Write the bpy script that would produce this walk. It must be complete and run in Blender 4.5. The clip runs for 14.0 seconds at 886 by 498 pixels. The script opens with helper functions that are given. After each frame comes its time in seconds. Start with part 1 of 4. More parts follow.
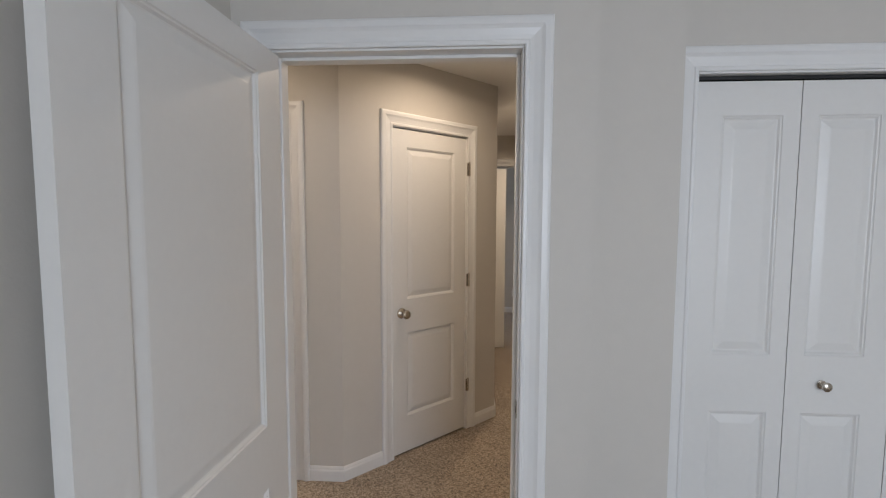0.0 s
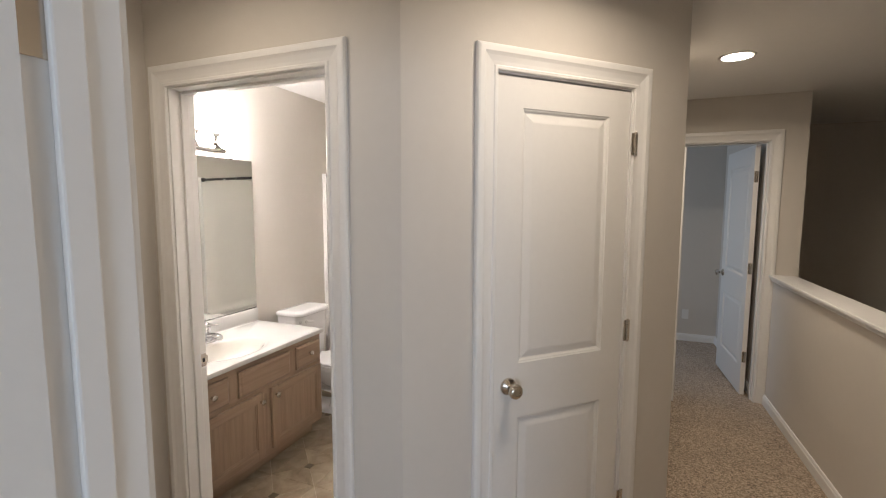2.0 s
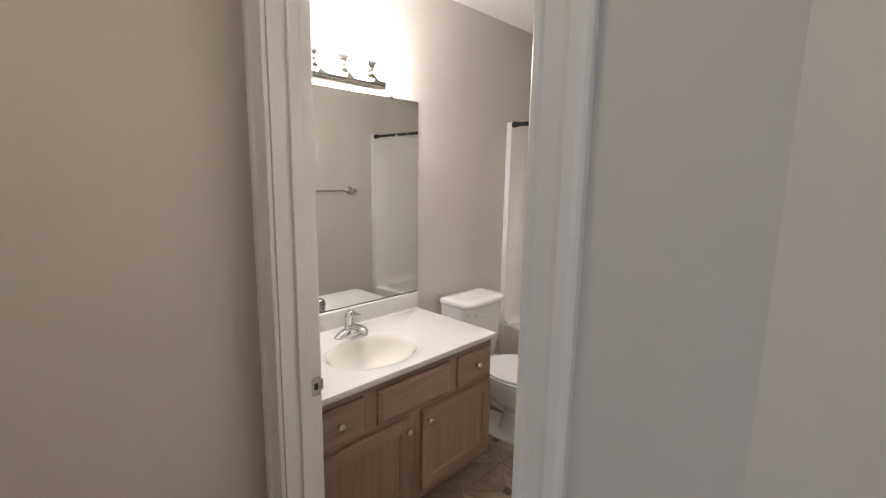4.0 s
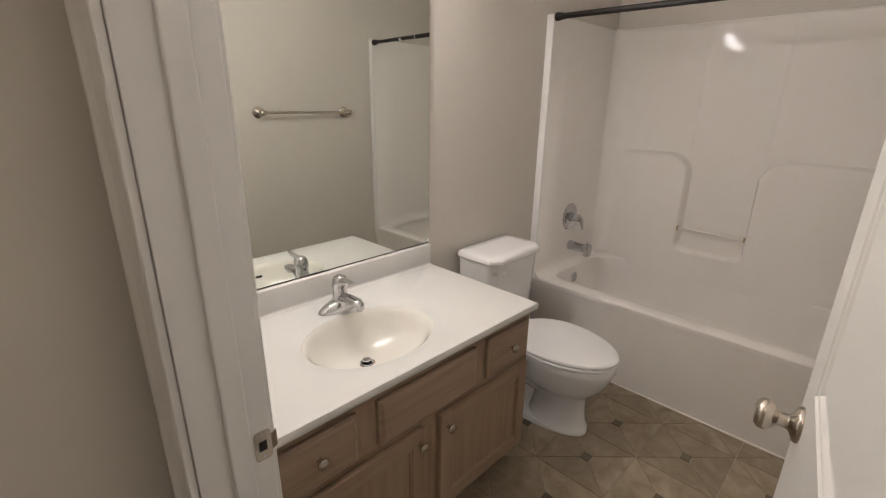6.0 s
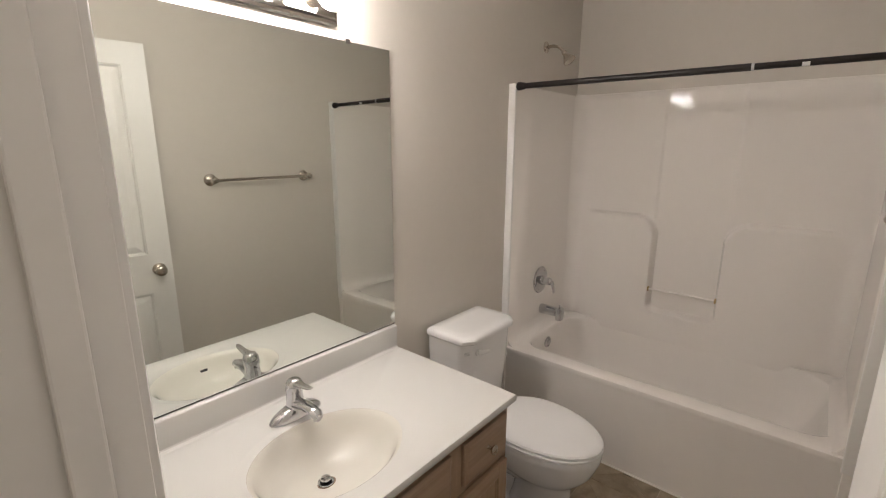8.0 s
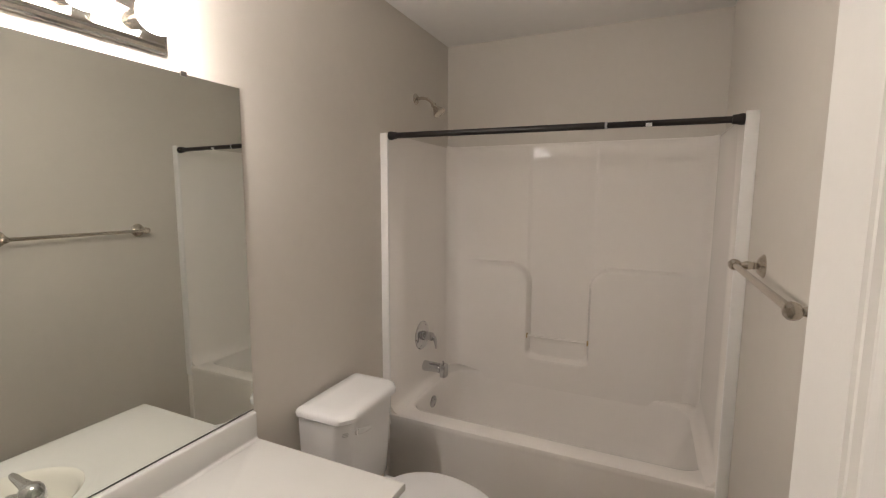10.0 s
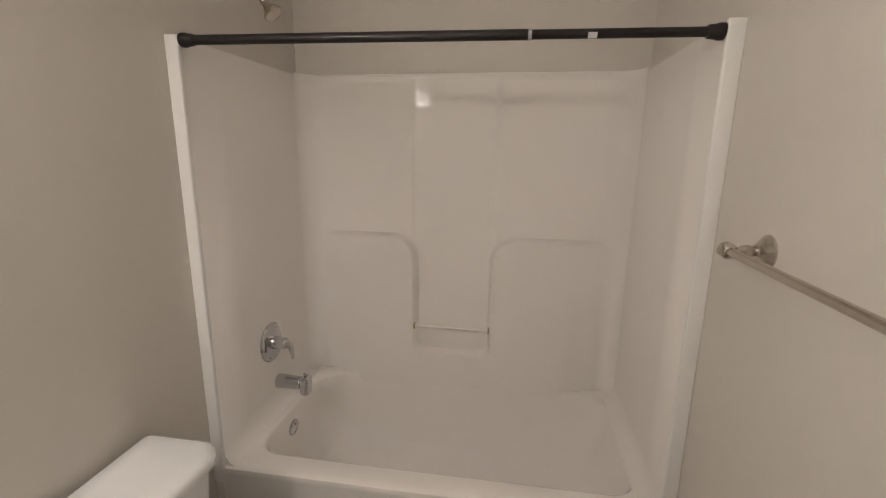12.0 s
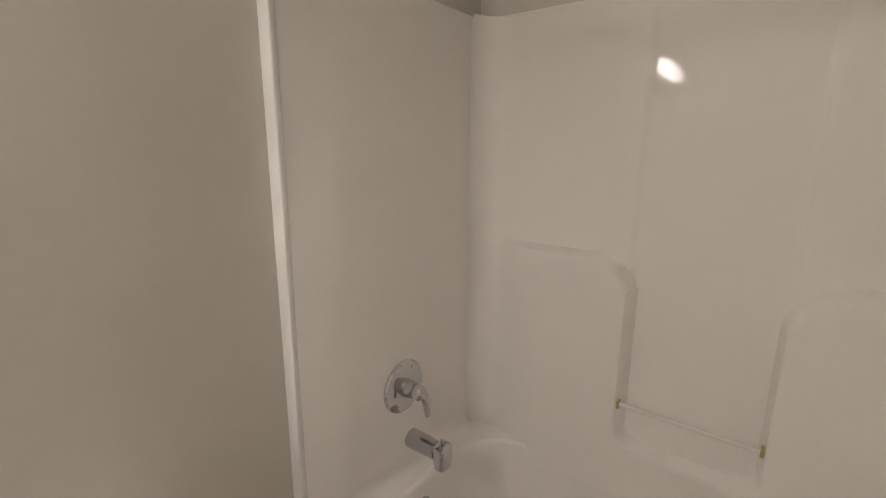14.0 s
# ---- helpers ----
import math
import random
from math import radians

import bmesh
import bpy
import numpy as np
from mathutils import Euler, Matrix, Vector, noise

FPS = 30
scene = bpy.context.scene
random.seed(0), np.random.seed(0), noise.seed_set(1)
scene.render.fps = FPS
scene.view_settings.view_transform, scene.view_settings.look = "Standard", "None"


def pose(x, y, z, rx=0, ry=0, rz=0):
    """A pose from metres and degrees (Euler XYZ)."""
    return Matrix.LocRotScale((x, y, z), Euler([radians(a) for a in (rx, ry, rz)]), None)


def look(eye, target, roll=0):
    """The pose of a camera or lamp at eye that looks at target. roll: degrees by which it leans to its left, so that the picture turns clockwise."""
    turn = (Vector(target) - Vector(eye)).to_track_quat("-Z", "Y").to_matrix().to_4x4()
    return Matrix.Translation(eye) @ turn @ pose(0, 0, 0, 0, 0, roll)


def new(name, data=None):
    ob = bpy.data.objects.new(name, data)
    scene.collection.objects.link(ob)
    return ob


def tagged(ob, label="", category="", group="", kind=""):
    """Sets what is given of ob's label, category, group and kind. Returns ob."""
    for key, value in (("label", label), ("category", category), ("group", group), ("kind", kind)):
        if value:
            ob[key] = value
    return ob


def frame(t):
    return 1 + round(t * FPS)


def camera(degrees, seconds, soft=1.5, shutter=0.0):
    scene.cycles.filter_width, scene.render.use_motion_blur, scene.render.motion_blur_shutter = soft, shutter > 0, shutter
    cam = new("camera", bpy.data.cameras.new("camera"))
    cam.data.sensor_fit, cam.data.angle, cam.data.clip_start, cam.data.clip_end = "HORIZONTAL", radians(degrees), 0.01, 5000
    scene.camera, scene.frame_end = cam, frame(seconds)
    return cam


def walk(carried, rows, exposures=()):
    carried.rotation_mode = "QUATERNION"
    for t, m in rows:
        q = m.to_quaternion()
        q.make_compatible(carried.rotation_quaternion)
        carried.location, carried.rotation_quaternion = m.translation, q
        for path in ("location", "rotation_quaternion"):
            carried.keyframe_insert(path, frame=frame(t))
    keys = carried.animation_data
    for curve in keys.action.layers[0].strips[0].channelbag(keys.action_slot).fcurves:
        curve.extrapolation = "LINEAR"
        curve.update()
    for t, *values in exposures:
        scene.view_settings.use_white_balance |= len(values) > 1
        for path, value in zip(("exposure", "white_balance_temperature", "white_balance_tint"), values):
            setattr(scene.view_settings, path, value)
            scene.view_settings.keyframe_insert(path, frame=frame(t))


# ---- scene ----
cam = camera(89.1, 14.0, soft=1.15)
PATH = [
    (0, (-0.732, 1.553, 1.522), (-0.855, 3.543, 1.372), 0.2),
    (0.5, (-0.737, 1.904, 1.548), (-0.981, 3.882, 1.388), 0.4),
    (1, (-0.717, 2.195, 1.556), (-1.104, 4.151, 1.4), 0.5),
    (1.5, (-0.735, 2.464, 1.571), (-1.266, 4.384, 1.397), 0.5),
    (2, (-0.784, 2.683, 1.588), (-1.519, 4.533, 1.395), 0.2),
    (2.5, (-0.953, 2.879, 1.582), (-1.903, 4.627, 1.379), 0.2),
    (3, (-1.096, 3.091, 1.561), (-2.236, 4.72, 1.348), -0.1),
    (3.5, (-1.239, 3.3, 1.569), (-2.528, 4.806, 1.307), 0.2),
    (3.7, (-1.297, 3.371, 1.543), (-2.636, 4.83, 1.264), 0.3),
    (5.8, (-1.827, 3.84, 1.45), (-3.174, 5.186, 0.839), 0.9),
    (6, (-1.854, 3.868, 1.444), (-3.187, 5.221, 0.818), 0.8),
    (6.5, (-1.907, 3.92, 1.452), (-3.202, 5.298, 0.799), 0.6),
    (7, (-1.953, 3.97, 1.496), (-3.208, 5.39, 0.857), 0.4),
    (7.5, (-1.963, 3.982, 1.539), (-3.235, 5.427, 0.995), 0.1),
    (7.7, (-1.964, 3.984, 1.552), (-3.24, 5.441, 1.053), 0.1),
    (9.8, (-2.043, 4.073, 1.565), (-2.938, 5.846, 1.331), 0.1),
    (10, (-2.063, 4.135, 1.566), (-2.887, 5.941, 1.33), 0.3),
    (10.5, (-2.118, 4.316, 1.555), (-2.78, 6.18, 1.26), 0.6),
    (11, (-2.154, 4.461, 1.556), (-2.675, 6.356, 1.183), 0.6),
    (11.5, (-2.199, 4.613, 1.554), (-2.615, 6.526, 1.141), 0.6),
    (12, (-2.253, 4.779, 1.558), (-2.555, 6.707, 1.118), 0.7),
    (12.5, (-2.294, 4.932, 1.545), (-2.531, 6.862, 1.077), 1.0),
    (13, (-2.26, 5.103, 1.525), (-2.694, 6.997, 1.048), 1.1),
    (13.5, (-2.274, 5.304, 1.499), (-3.061, 7.079, 1.021), 0.4),
    (14, (-2.371, 5.472, 1.461), (-3.566, 7.016, 1.029), 0.4),
]
# seconds, stops, kelvin, tint
EXPOSURES = [(0, 0.33, 6560, 13), (1, 0.48, 6480, 12), (1.5, 0.48, 6350, 11), (2, 0.58, 6120, 11), (3, 0.26, 5900, 10), (3.7, 0.14, 5950, 10),
             (5.8, -0.20, 6200, 10), (6.5, -0.22, 6220, 10), (7.7, -0.22, 6250, 10), (10, -0.33, 6400, 10), (11, -0.31, 6400, 10), (14, -0.30, 6400, 10)]
walk(cam, [(t, look(eye, target, roll)) for t, eye, target, roll in PATH], EXPOSURES)

# ---------------------------------------------------------------- light
world = bpy.data.worlds.new("sky")
scene.world = world
world.use_nodes = True
_wn = world.node_tree.nodes
_sky = _wn.new("ShaderNodeTexSky")
_sky.sky_type = "NISHITA"
_sky.sun_disc = False
_sky.sun_elevation, _sky.sun_rotation = radians(40), radians(200)
world.node_tree.links.new(_sky.outputs[0], _wn["Background"].inputs[0])
_wn["Background"].inputs[1].default_value = 0.1


def area_lamp(name, m, sx, sy, power, colour, spread=180, shape="RECTANGLE"):
    d = bpy.data.lights.new(name, "AREA")
    d.shape, d.size, d.size_y, d.energy, d.color, d.spread = shape, sx, sy, power, colour, radians(spread)
    ob = new(name, d)
    ob.matrix_world = m
    return ob


DAY = (0.71, 0.835, 1.0)
WARM = (1.0, 0.81, 0.60)
BULB = (1.0, 0.90, 0.83)
BULB_POWER = 96.0
# daylight in the openings of the two bedrooms' windows
area_lamp("window_light", look((0.9, -1.72, 1.5), (0.9, 2.0, 1.2)), 1.8, 1.3, 60, DAY)
area_lamp("window_light", look((-2.32, 7.9, 1.5), (0.0, 7.7, 1.1)), 1.0, 1.2, 7, DAY)
# downlights; the one at x -1.98 is unseen, added to brighten the landing
for _x, _y, _w in ((-0.71, 4.05, 4.6), (-1.98, 3.5, 2.0), (-0.205, 5.80, 8.8)):
    area_lamp("downlight_lamp", look((_x, _y, 2.43), (_x, _y, 0)), 0.13, 0.13, _w, WARM, 165, "DISK")

# ---------------------------------------------------------------- materials


def nodes_of(name):
    m = bpy.data.materials.new(name)
    m.use_nodes = True
    nt = m.node_tree
    return m, nt, nt.nodes["Principled BSDF"]


def add(nt, kind, **inputs):
    n = nt.nodes.new(kind)
    for k, v in inputs.items():
        n.inputs[k.replace("_", " ")].default_value = v
    return n


def surface(name, colour, rough=0.5, metal=0.0, grain=60.0, grain_amount=0.06, patch=1.5, patch_amount=0.06, bump=0.0, bump_scale=200.0, bump_dist=0.002, rough_var=0.06, coat=0.0, random_amount=0.0, specular=0.5):
    """A painted, glazed or metal surface with tone varied at two scales, and fine relief."""
    m, nt, bsdf = nodes_of(name)
    ln = nt.links.new
    tc = nt.nodes.new("ShaderNodeTexCoord")
    geo = nt.nodes.new("ShaderNodeNewGeometry")
    n1 = add(nt, "ShaderNodeTexNoise", Scale=grain, Detail=4.0)
    n2 = add(nt, "ShaderNodeTexNoise", Scale=patch, Detail=3.0)
    for n in (n1, n2):
        ln(geo.outputs["Position"], n.inputs["Vector"])
    m1 = add(nt, "ShaderNodeMapRange", To_Min=1 - grain_amount, To_Max=1 + grain_amount)
    m2 = add(nt, "ShaderNodeMapRange", To_Min=1 - patch_amount, To_Max=1 + patch_amount)
    ln(n1.outputs["Fac"], m1.inputs["Value"])
    ln(n2.outputs["Fac"], m2.inputs["Value"])
    mul = nt.nodes.new("ShaderNodeMath")
    mul.operation = "MULTIPLY"
    ln(m1.outputs[0], mul.inputs[0])
    ln(m2.outputs[0], mul.inputs[1])
    last = mul
    if random_amount:
        oi = nt.nodes.new("ShaderNodeObjectInfo")
        m3 = add(nt, "ShaderNodeMapRange", To_Min=1 - random_amount, To_Max=1 + random_amount)
        ln(oi.outputs["Random"], m3.inputs["Value"])
        mul2 = nt.nodes.new("ShaderNodeMath")
        mul2.operation = "MULTIPLY"
        ln(mul.outputs[0], mul2.inputs[0])
        ln(m3.outputs[0], mul2.inputs[1])
        last = mul2
    vm = nt.nodes.new("ShaderNodeVectorMath")
    vm.operation = "SCALE"
    vm.inputs[0].default_value = colour
    ln(last.outputs[0], vm.inputs["Scale"])
    ln(vm.outputs[0], bsdf.inputs["Base Color"])
    mr = add(nt, "ShaderNodeMapRange", To_Min=max(0.02, rough - rough_var), To_Max=min(1, rough + rough_var))
    ln(n2.outputs["Fac"], mr.inputs["Value"])
    ln(mr.outputs[0], bsdf.inputs["Roughness"])
    bsdf.inputs["Metallic"].default_value = metal
    bsdf.inputs["Coat Weight"].default_value = coat
    bsdf.inputs["Specular IOR Level"].default_value = specular
    bsdf.inputs["Coat Roughness"].default_value = 0.06
    if bump:
        nb = add(nt, "ShaderNodeTexNoise", Scale=bump_scale, Detail=3.0)
        ln(geo.outputs["Position"], nb.inputs["Vector"])
        b = add(nt, "ShaderNodeBump", Strength=bump, Distance=bump_dist)
        ln(nb.outputs["Fac"], b.inputs["Height"])
        ln(b.outputs[0], bsdf.inputs["Normal"])
    return m


def wood_surface(name, dark, light, vertical=True):
    """Pickled oak: stretched grain with pores, under a satin finish."""
    m, nt, bsdf = nodes_of(name)
    ln = nt.links.new
    geo = nt.nodes.new("ShaderNodeNewGeometry")
    oi = nt.nodes.new("ShaderNodeObjectInfo")
    shift = nt.nodes.new("ShaderNodeVectorMath")
    shift.operation = "ADD"
    sc = add(nt, "ShaderNodeVectorMath")
    sc.operation = "SCALE"
    sc.inputs[0].default_value = (3.1, 1.7, 2.3)
    ln(oi.outputs["Random"], sc.inputs["Scale"])
    ln(geo.outputs["Position"], shift.inputs[0])
    ln(sc.outputs[0], shift.inputs[1])
    mp = add(nt, "ShaderNodeMapping", Scale=(48, 48, 2.6) if vertical else (48, 2.6, 48))
    ln(shift.outputs[0], mp.inputs["Vector"])
    n1 = add(nt, "ShaderNodeTexNoise", Scale=1.0, Detail=5.0, Distortion=0.6)
    ln(mp.outputs[0], n1.inputs["Vector"])
    mp2 = add(nt, "ShaderNodeMapping", Scale=(210, 210, 9) if vertical else (210, 9, 210))
    ln(shift.outputs[0], mp2.inputs["Vector"])
    n2 = add(nt, "ShaderNodeTexNoise", Scale=1.0, Detail=3.0)
    ln(mp2.outputs[0], n2.inputs["Vector"])
    ramp = nt.nodes.new("ShaderNodeValToRGB")
    ramp.color_ramp.elements[0].color, ramp.color_ramp.elements[0].position = (*dark, 1), 0.22
    ramp.color_ramp.elements[1].color, ramp.color_ramp.elements[1].position = (*light, 1), 0.8
    mixv = add(nt, "ShaderNodeMath")
    mixv.operation = "MULTIPLY_ADD"
    ln(n2.outputs["Fac"], mixv.inputs[0])
    mixv.inputs[1].default_value = 0.22
    sub = add(nt, "ShaderNodeMath")
    sub.operation = "SUBTRACT"
    ln(n1.outputs["Fac"], sub.inputs[0])
    sub.inputs[1].default_value = 0.11
    ln(sub.outputs[0], mixv.inputs[2])
    ln(mixv.outputs[0], ramp.inputs["Fac"])
    ln(ramp.outputs[0], bsdf.inputs["Base Color"])
    bsdf.inputs["Roughness"].default_value = 0.42
    b = add(nt, "ShaderNodeBump", Strength=0.25, Distance=0.001)
    ln(n2.outputs["Fac"], b.inputs["Height"])
    ln(b.outputs[0], bsdf.inputs["Normal"])
    return m


def carpet_surface(name):
    """Cut-pile carpet: beige yarn flecked with brown and cream."""
    m, nt, bsdf = nodes_of(name)
    ln = nt.links.new
    geo = nt.nodes.new("ShaderNodeNewGeometry")
    v = add(nt, "ShaderNodeTexVoronoi", Scale=150.0)
    n = add(nt, "ShaderNodeTexNoise", Scale=55.0, Detail=4.0)
    big = add(nt, "ShaderNodeTexNoise", Scale=4.0, Detail=3.0)
    for k in (v, n, big):
        ln(geo.outputs["Position"], k.inputs["Vector"])
    ramp = nt.nodes.new("ShaderNodeValToRGB")
    e = ramp.color_ramp.elements
    e[0].color, e[0].position = (0.150, 0.110, 0.075, 1), 0.22
    e[1].color, e[1].position = (0.58, 0.475, 0.365, 1), 0.8
    mid = ramp.color_ramp.elements.new(0.5)
    mid.color = (0.37, 0.29, 0.212, 1)
    sep = nt.nodes.new("ShaderNodeSeparateColor")
    ln(v.outputs["Color"], sep.inputs[0])
    mx = add(nt, "ShaderNodeMath")
    mx.operation = "MULTIPLY_ADD"
    ln(sep.outputs[0], mx.inputs[0])
    mx.inputs[1].default_value = 0.55
    mr = add(nt, "ShaderNodeMapRange", To_Min=-0.05, To_Max=0.5)
    ln(n.outputs["Fac"], mr.inputs["Value"])
    ln(mr.outputs[0], mx.inputs[2])
    ln(mx.outputs[0], ramp.inputs["Fac"])
    mb = add(nt, "ShaderNodeMapRange", To_Min=0.8, To_Max=1.2)
    ln(big.outputs["Fac"], mb.inputs["Value"])
    vm = nt.nodes.new("ShaderNodeVectorMath")
    vm.operation = "SCALE"
    ln(ramp.outputs[0], vm.inputs[0])
    ln(mb.outputs[0], vm.inputs["Scale"])
    ln(vm.outputs[0], bsdf.inputs["Base Color"])
    bsdf.inputs["Roughness"].default_value = 0.95
    bsdf.inputs["Sheen Weight"].default_value = 0.25
    b = add(nt, "ShaderNodeBump", Strength=0.9, Distance=0.008)
    ln(mx.outputs[0], b.inputs["Height"])
    ln(b.outputs[0], bsdf.inputs["Normal"])
    return m


def vinyl_surface(name):
    """Slate-look vinyl: clouded taupe that varies from piece to piece."""
    m, nt, bsdf = nodes_of(name)
    ln = nt.links.new
    geo = nt.nodes.new("ShaderNodeNewGeometry")
    oi = nt.nodes.new("ShaderNodeObjectInfo")
    sc = add(nt, "ShaderNodeVectorMath")
    sc.operation = "SCALE"
    sc.inputs[0].default_value = (9.1, 5.7, 7.3)
    ln(oi.outputs["Random"], sc.inputs["Scale"])
    sh = nt.nodes.new("ShaderNodeVectorMath")
    sh.operation = "ADD"
    ln(geo.outputs["Position"], sh.inputs[0])
    ln(sc.outputs[0], sh.inputs[1])
    n1 = add(nt, "ShaderNodeTexNoise", Scale=9.0, Detail=8.0, Distortion=0.8)
    n2 = add(nt, "ShaderNodeTexNoise", Scale=70.0, Detail=4.0)
    for k in (n1, n2):
        ln(sh.outputs[0], k.inputs["Vector"])
    ramp = nt.nodes.new("ShaderNodeValToRGB")
    e = ramp.color_ramp.elements
    e[0].color, e[0].position = (0.225, 0.178, 0.120, 1), 0.3
    e[1].color, e[1].position = (0.43, 0.350, 0.250, 1), 0.75
    ln(n1.outputs["Fac"], ramp.inputs["Fac"])
    mr = add(nt, "ShaderNodeMapRange", To_Min=0.86, To_Max=1.14)
    ln(oi.outputs["Random"], mr.inputs["Value"])
    mr2 = add(nt, "ShaderNodeMapRange", To_Min=0.85, To_Max=1.15)
    ln(n2.outputs["Fac"], mr2.inputs["Value"])
    mm = add(nt, "ShaderNodeMath")
    mm.operation = "MULTIPLY"
    ln(mr.outputs[0], mm.inputs[0])
    ln(mr2.outputs[0], mm.inputs[1])
    vm = nt.nodes.new("ShaderNodeVectorMath")
    vm.operation = "SCALE"
    ln(ramp.outputs[0], vm.inputs[0])
    ln(mm.outputs[0], vm.inputs["Scale"])
    ln(vm.outputs[0], bsdf.inputs["Base Color"])
    bsdf.inputs["Roughness"].default_value = 0.42
    b = add(nt, "ShaderNodeBump", Strength=0.3, Distance=0.0015)
    ln(n2.outputs["Fac"], b.inputs["Height"])
    ln(b.outputs[0], bsdf.inputs["Normal"])
    return m


def glow(name, colour, strength):
    m, nt, bsdf = nodes_of(name)
    bsdf.inputs["Emission Color"].default_value = (*colour, 1)
    bsdf.inputs["Emission Strength"].default_value = strength
    bsdf.inputs["Base Color"].default_value = (0.9, 0.9, 0.9, 1)
    return m


WALL = surface("wall_paint", (0.645, 0.607, 0.552), 0.62, grain=25, grain_amount=0.02, patch=0.9, patch_amount=0.03, bump=0.18, bump_scale=130, bump_dist=0.0015)
CEILING = surface("ceiling_paint", (0.84, 0.825, 0.80), 0.85, grain=20, grain_amount=0.02, patch=1.0, patch_amount=0.03, bump=0.25, bump_scale=90)
TRIM = surface("trim_paint", (0.82, 0.81, 0.79), 0.32, grain=40, grain_amount=0.015, patch=2.5, patch_amount=0.025, bump=0.06, bump_scale=60)
DOORPAINT = surface("door_paint", (0.80, 0.785, 0.755), 0.36, grain=50, grain_amount=0.02, patch=1.8, patch_amount=0.025, bump=0.08, bump_scale=160)
CARPET = carpet_surface("carpet_pile")
VINYL = vinyl_surface("vinyl_tile")
GROUT = surface("vinyl_joint", (0.50, 0.42, 0.31), 0.6, grain=80, grain_amount=0.12)
DOT = surface("vinyl_dot", (0.13, 0.10, 0.065), 0.45, grain=90, grain_amount=0.2, random_amount=0.15)
ACRYLIC = surface("tub_gelcoat", (0.86, 0.825, 0.785), 0.048, grain=18, grain_amount=0.01, patch=1.6, patch_amount=0.025, bump=0.05, bump_scale=7, bump_dist=0.003, rough_var=0.025, specular=0.13)
CAULK = surface("caulk", (0.80, 0.77, 0.72), 0.5, grain=60, grain_amount=0.03)
CERAMIC = surface("vitreous_china", (0.83, 0.828, 0.825), 0.07, grain=15, grain_amount=0.01, patch=3, patch_amount=0.012, rough_var=0.02)
SEAT = surface("seat_plastic", (0.83, 0.828, 0.825), 0.22, grain=30, grain_amount=0.01, patch=4, patch_amount=0.015)
MARBLE = surface("cultured_marble", (0.69, 0.683, 0.660), 0.12, grain=8, grain_amount=0.02, patch=2.5, patch_amount=0.02, rough_var=0.03)
# same marble as the top; warm bounced light is put into its colour
BOWL = surface("marble_bowl_bounce_tint", (0.74, 0.718, 0.660), 0.07, grain=8, grain_amount=0.02, patch=2.5, patch_amount=0.02, rough_var=0.03)
NICKEL = surface("brushed_nickel", (0.58, 0.53, 0.462), 0.24, 1.0, grain=300, grain_amount=0.08, patch=12, patch_amount=0.06, bump=0.05, bump_scale=400)
CHROME = surface("chrome", (0.58, 0.58, 0.59), 0.06, 1.0, grain=100, grain_amount=0.02, patch=10, patch_amount=0.04, rough_var=0.03)
POLISHED = surface("polished_nickel", (0.50, 0.475, 0.44), 0.10, 1.0, grain=200, grain_amount=0.04, patch=10, patch_amount=0.05, rough_var=0.03)
BRONZE = surface("dark_bronze", (0.022, 0.019, 0.018), 0.38, 0.4, grain=200, grain_amount=0.2, patch=10, patch_amount=0.15)
# near-black for track and screws, and to paint the shade inside small holes
BLACK = surface("black_metal_and_hole_shade", (0.012, 0.012, 0.012), 0.6)
PLASTIC = surface("white_plastic", (0.80, 0.79, 0.76), 0.35, grain=30, grain_amount=0.02)
STICKER = surface("paper_sticker", (0.75, 0.75, 0.74), 0.6, grain=60, grain_amount=0.05)
INK = surface("printed_ink", (0.45, 0.45, 0.46), 0.6, grain=60, grain_amount=0.05)
STAIN = surface("mineral_stain", (0.46, 0.33, 0.15), 0.5, grain=160, grain_amount=0.35)
OAK_V = wood_surface("pickled_oak_upright", (0.262, 0.176, 0.115), (0.378, 0.268, 0.183), True)
OAK_H = wood_surface("pickled_oak_level", (0.262, 0.176, 0.115), (0.378, 0.268, 0.183), False)
BULB_GLASS = glow("bulb_glass", BULB, BULB_POWER)
LENS = glow("downlight_lens", (1.0, 0.90, 0.76), 9.0)
MIRROR, _nt, _b = nodes_of("mirror_glass")
_b.inputs["Base Color"].default_value = (0.80, 0.83, 0.79, 1)
_b.inputs["Metallic"].default_value = 1.0
_b.inputs["Roughness"].default_value = 0.015

# ---------------------------------------------------------------- mesh helpers


def part(name, bm, material, parent=None, label="", smooth=False):
    """Link a bmesh as one mesh object, under a thing or part if given."""
    me = bpy.data.meshes.new(name)
    bmesh.ops.recalc_face_normals(bm, faces=bm.faces[:])
    bm.to_mesh(me)
    bm.free()
    me.materials.append(material)
    if smooth:
        me.shade_smooth()
        me.set_sharp_from_angle(angle=radians(38))
    ob = new(name, me)
    if parent is not None:
        ob.parent = parent
    if label:
        ob["label"] = label
    return ob


def thing(name, m, label, category, group="", kind=""):
    ob = new(name)
    ob.empty_display_size = 0.1
    ob.matrix_world = m
    return tagged(ob, label, category, group, kind)


def box(x0, x1, y0, y1, z0, z1, bevel=0.0, segs=2, bm=None):
    b = bmesh.new()
    bmesh.ops.create_cube(b, size=1.0, matrix=Matrix.Translation(((x0 + x1) / 2, (y0 + y1) / 2, (z0 + z1) / 2)) @ Matrix.Diagonal((x1 - x0, y1 - y0, z1 - z0, 1)))
    if bevel:
        bmesh.ops.bevel(b, geom=b.edges[:], offset=bevel, segments=segs, profile=0.5, affect="EDGES")
    if bm is None:
        return b
    return join(bm, b)


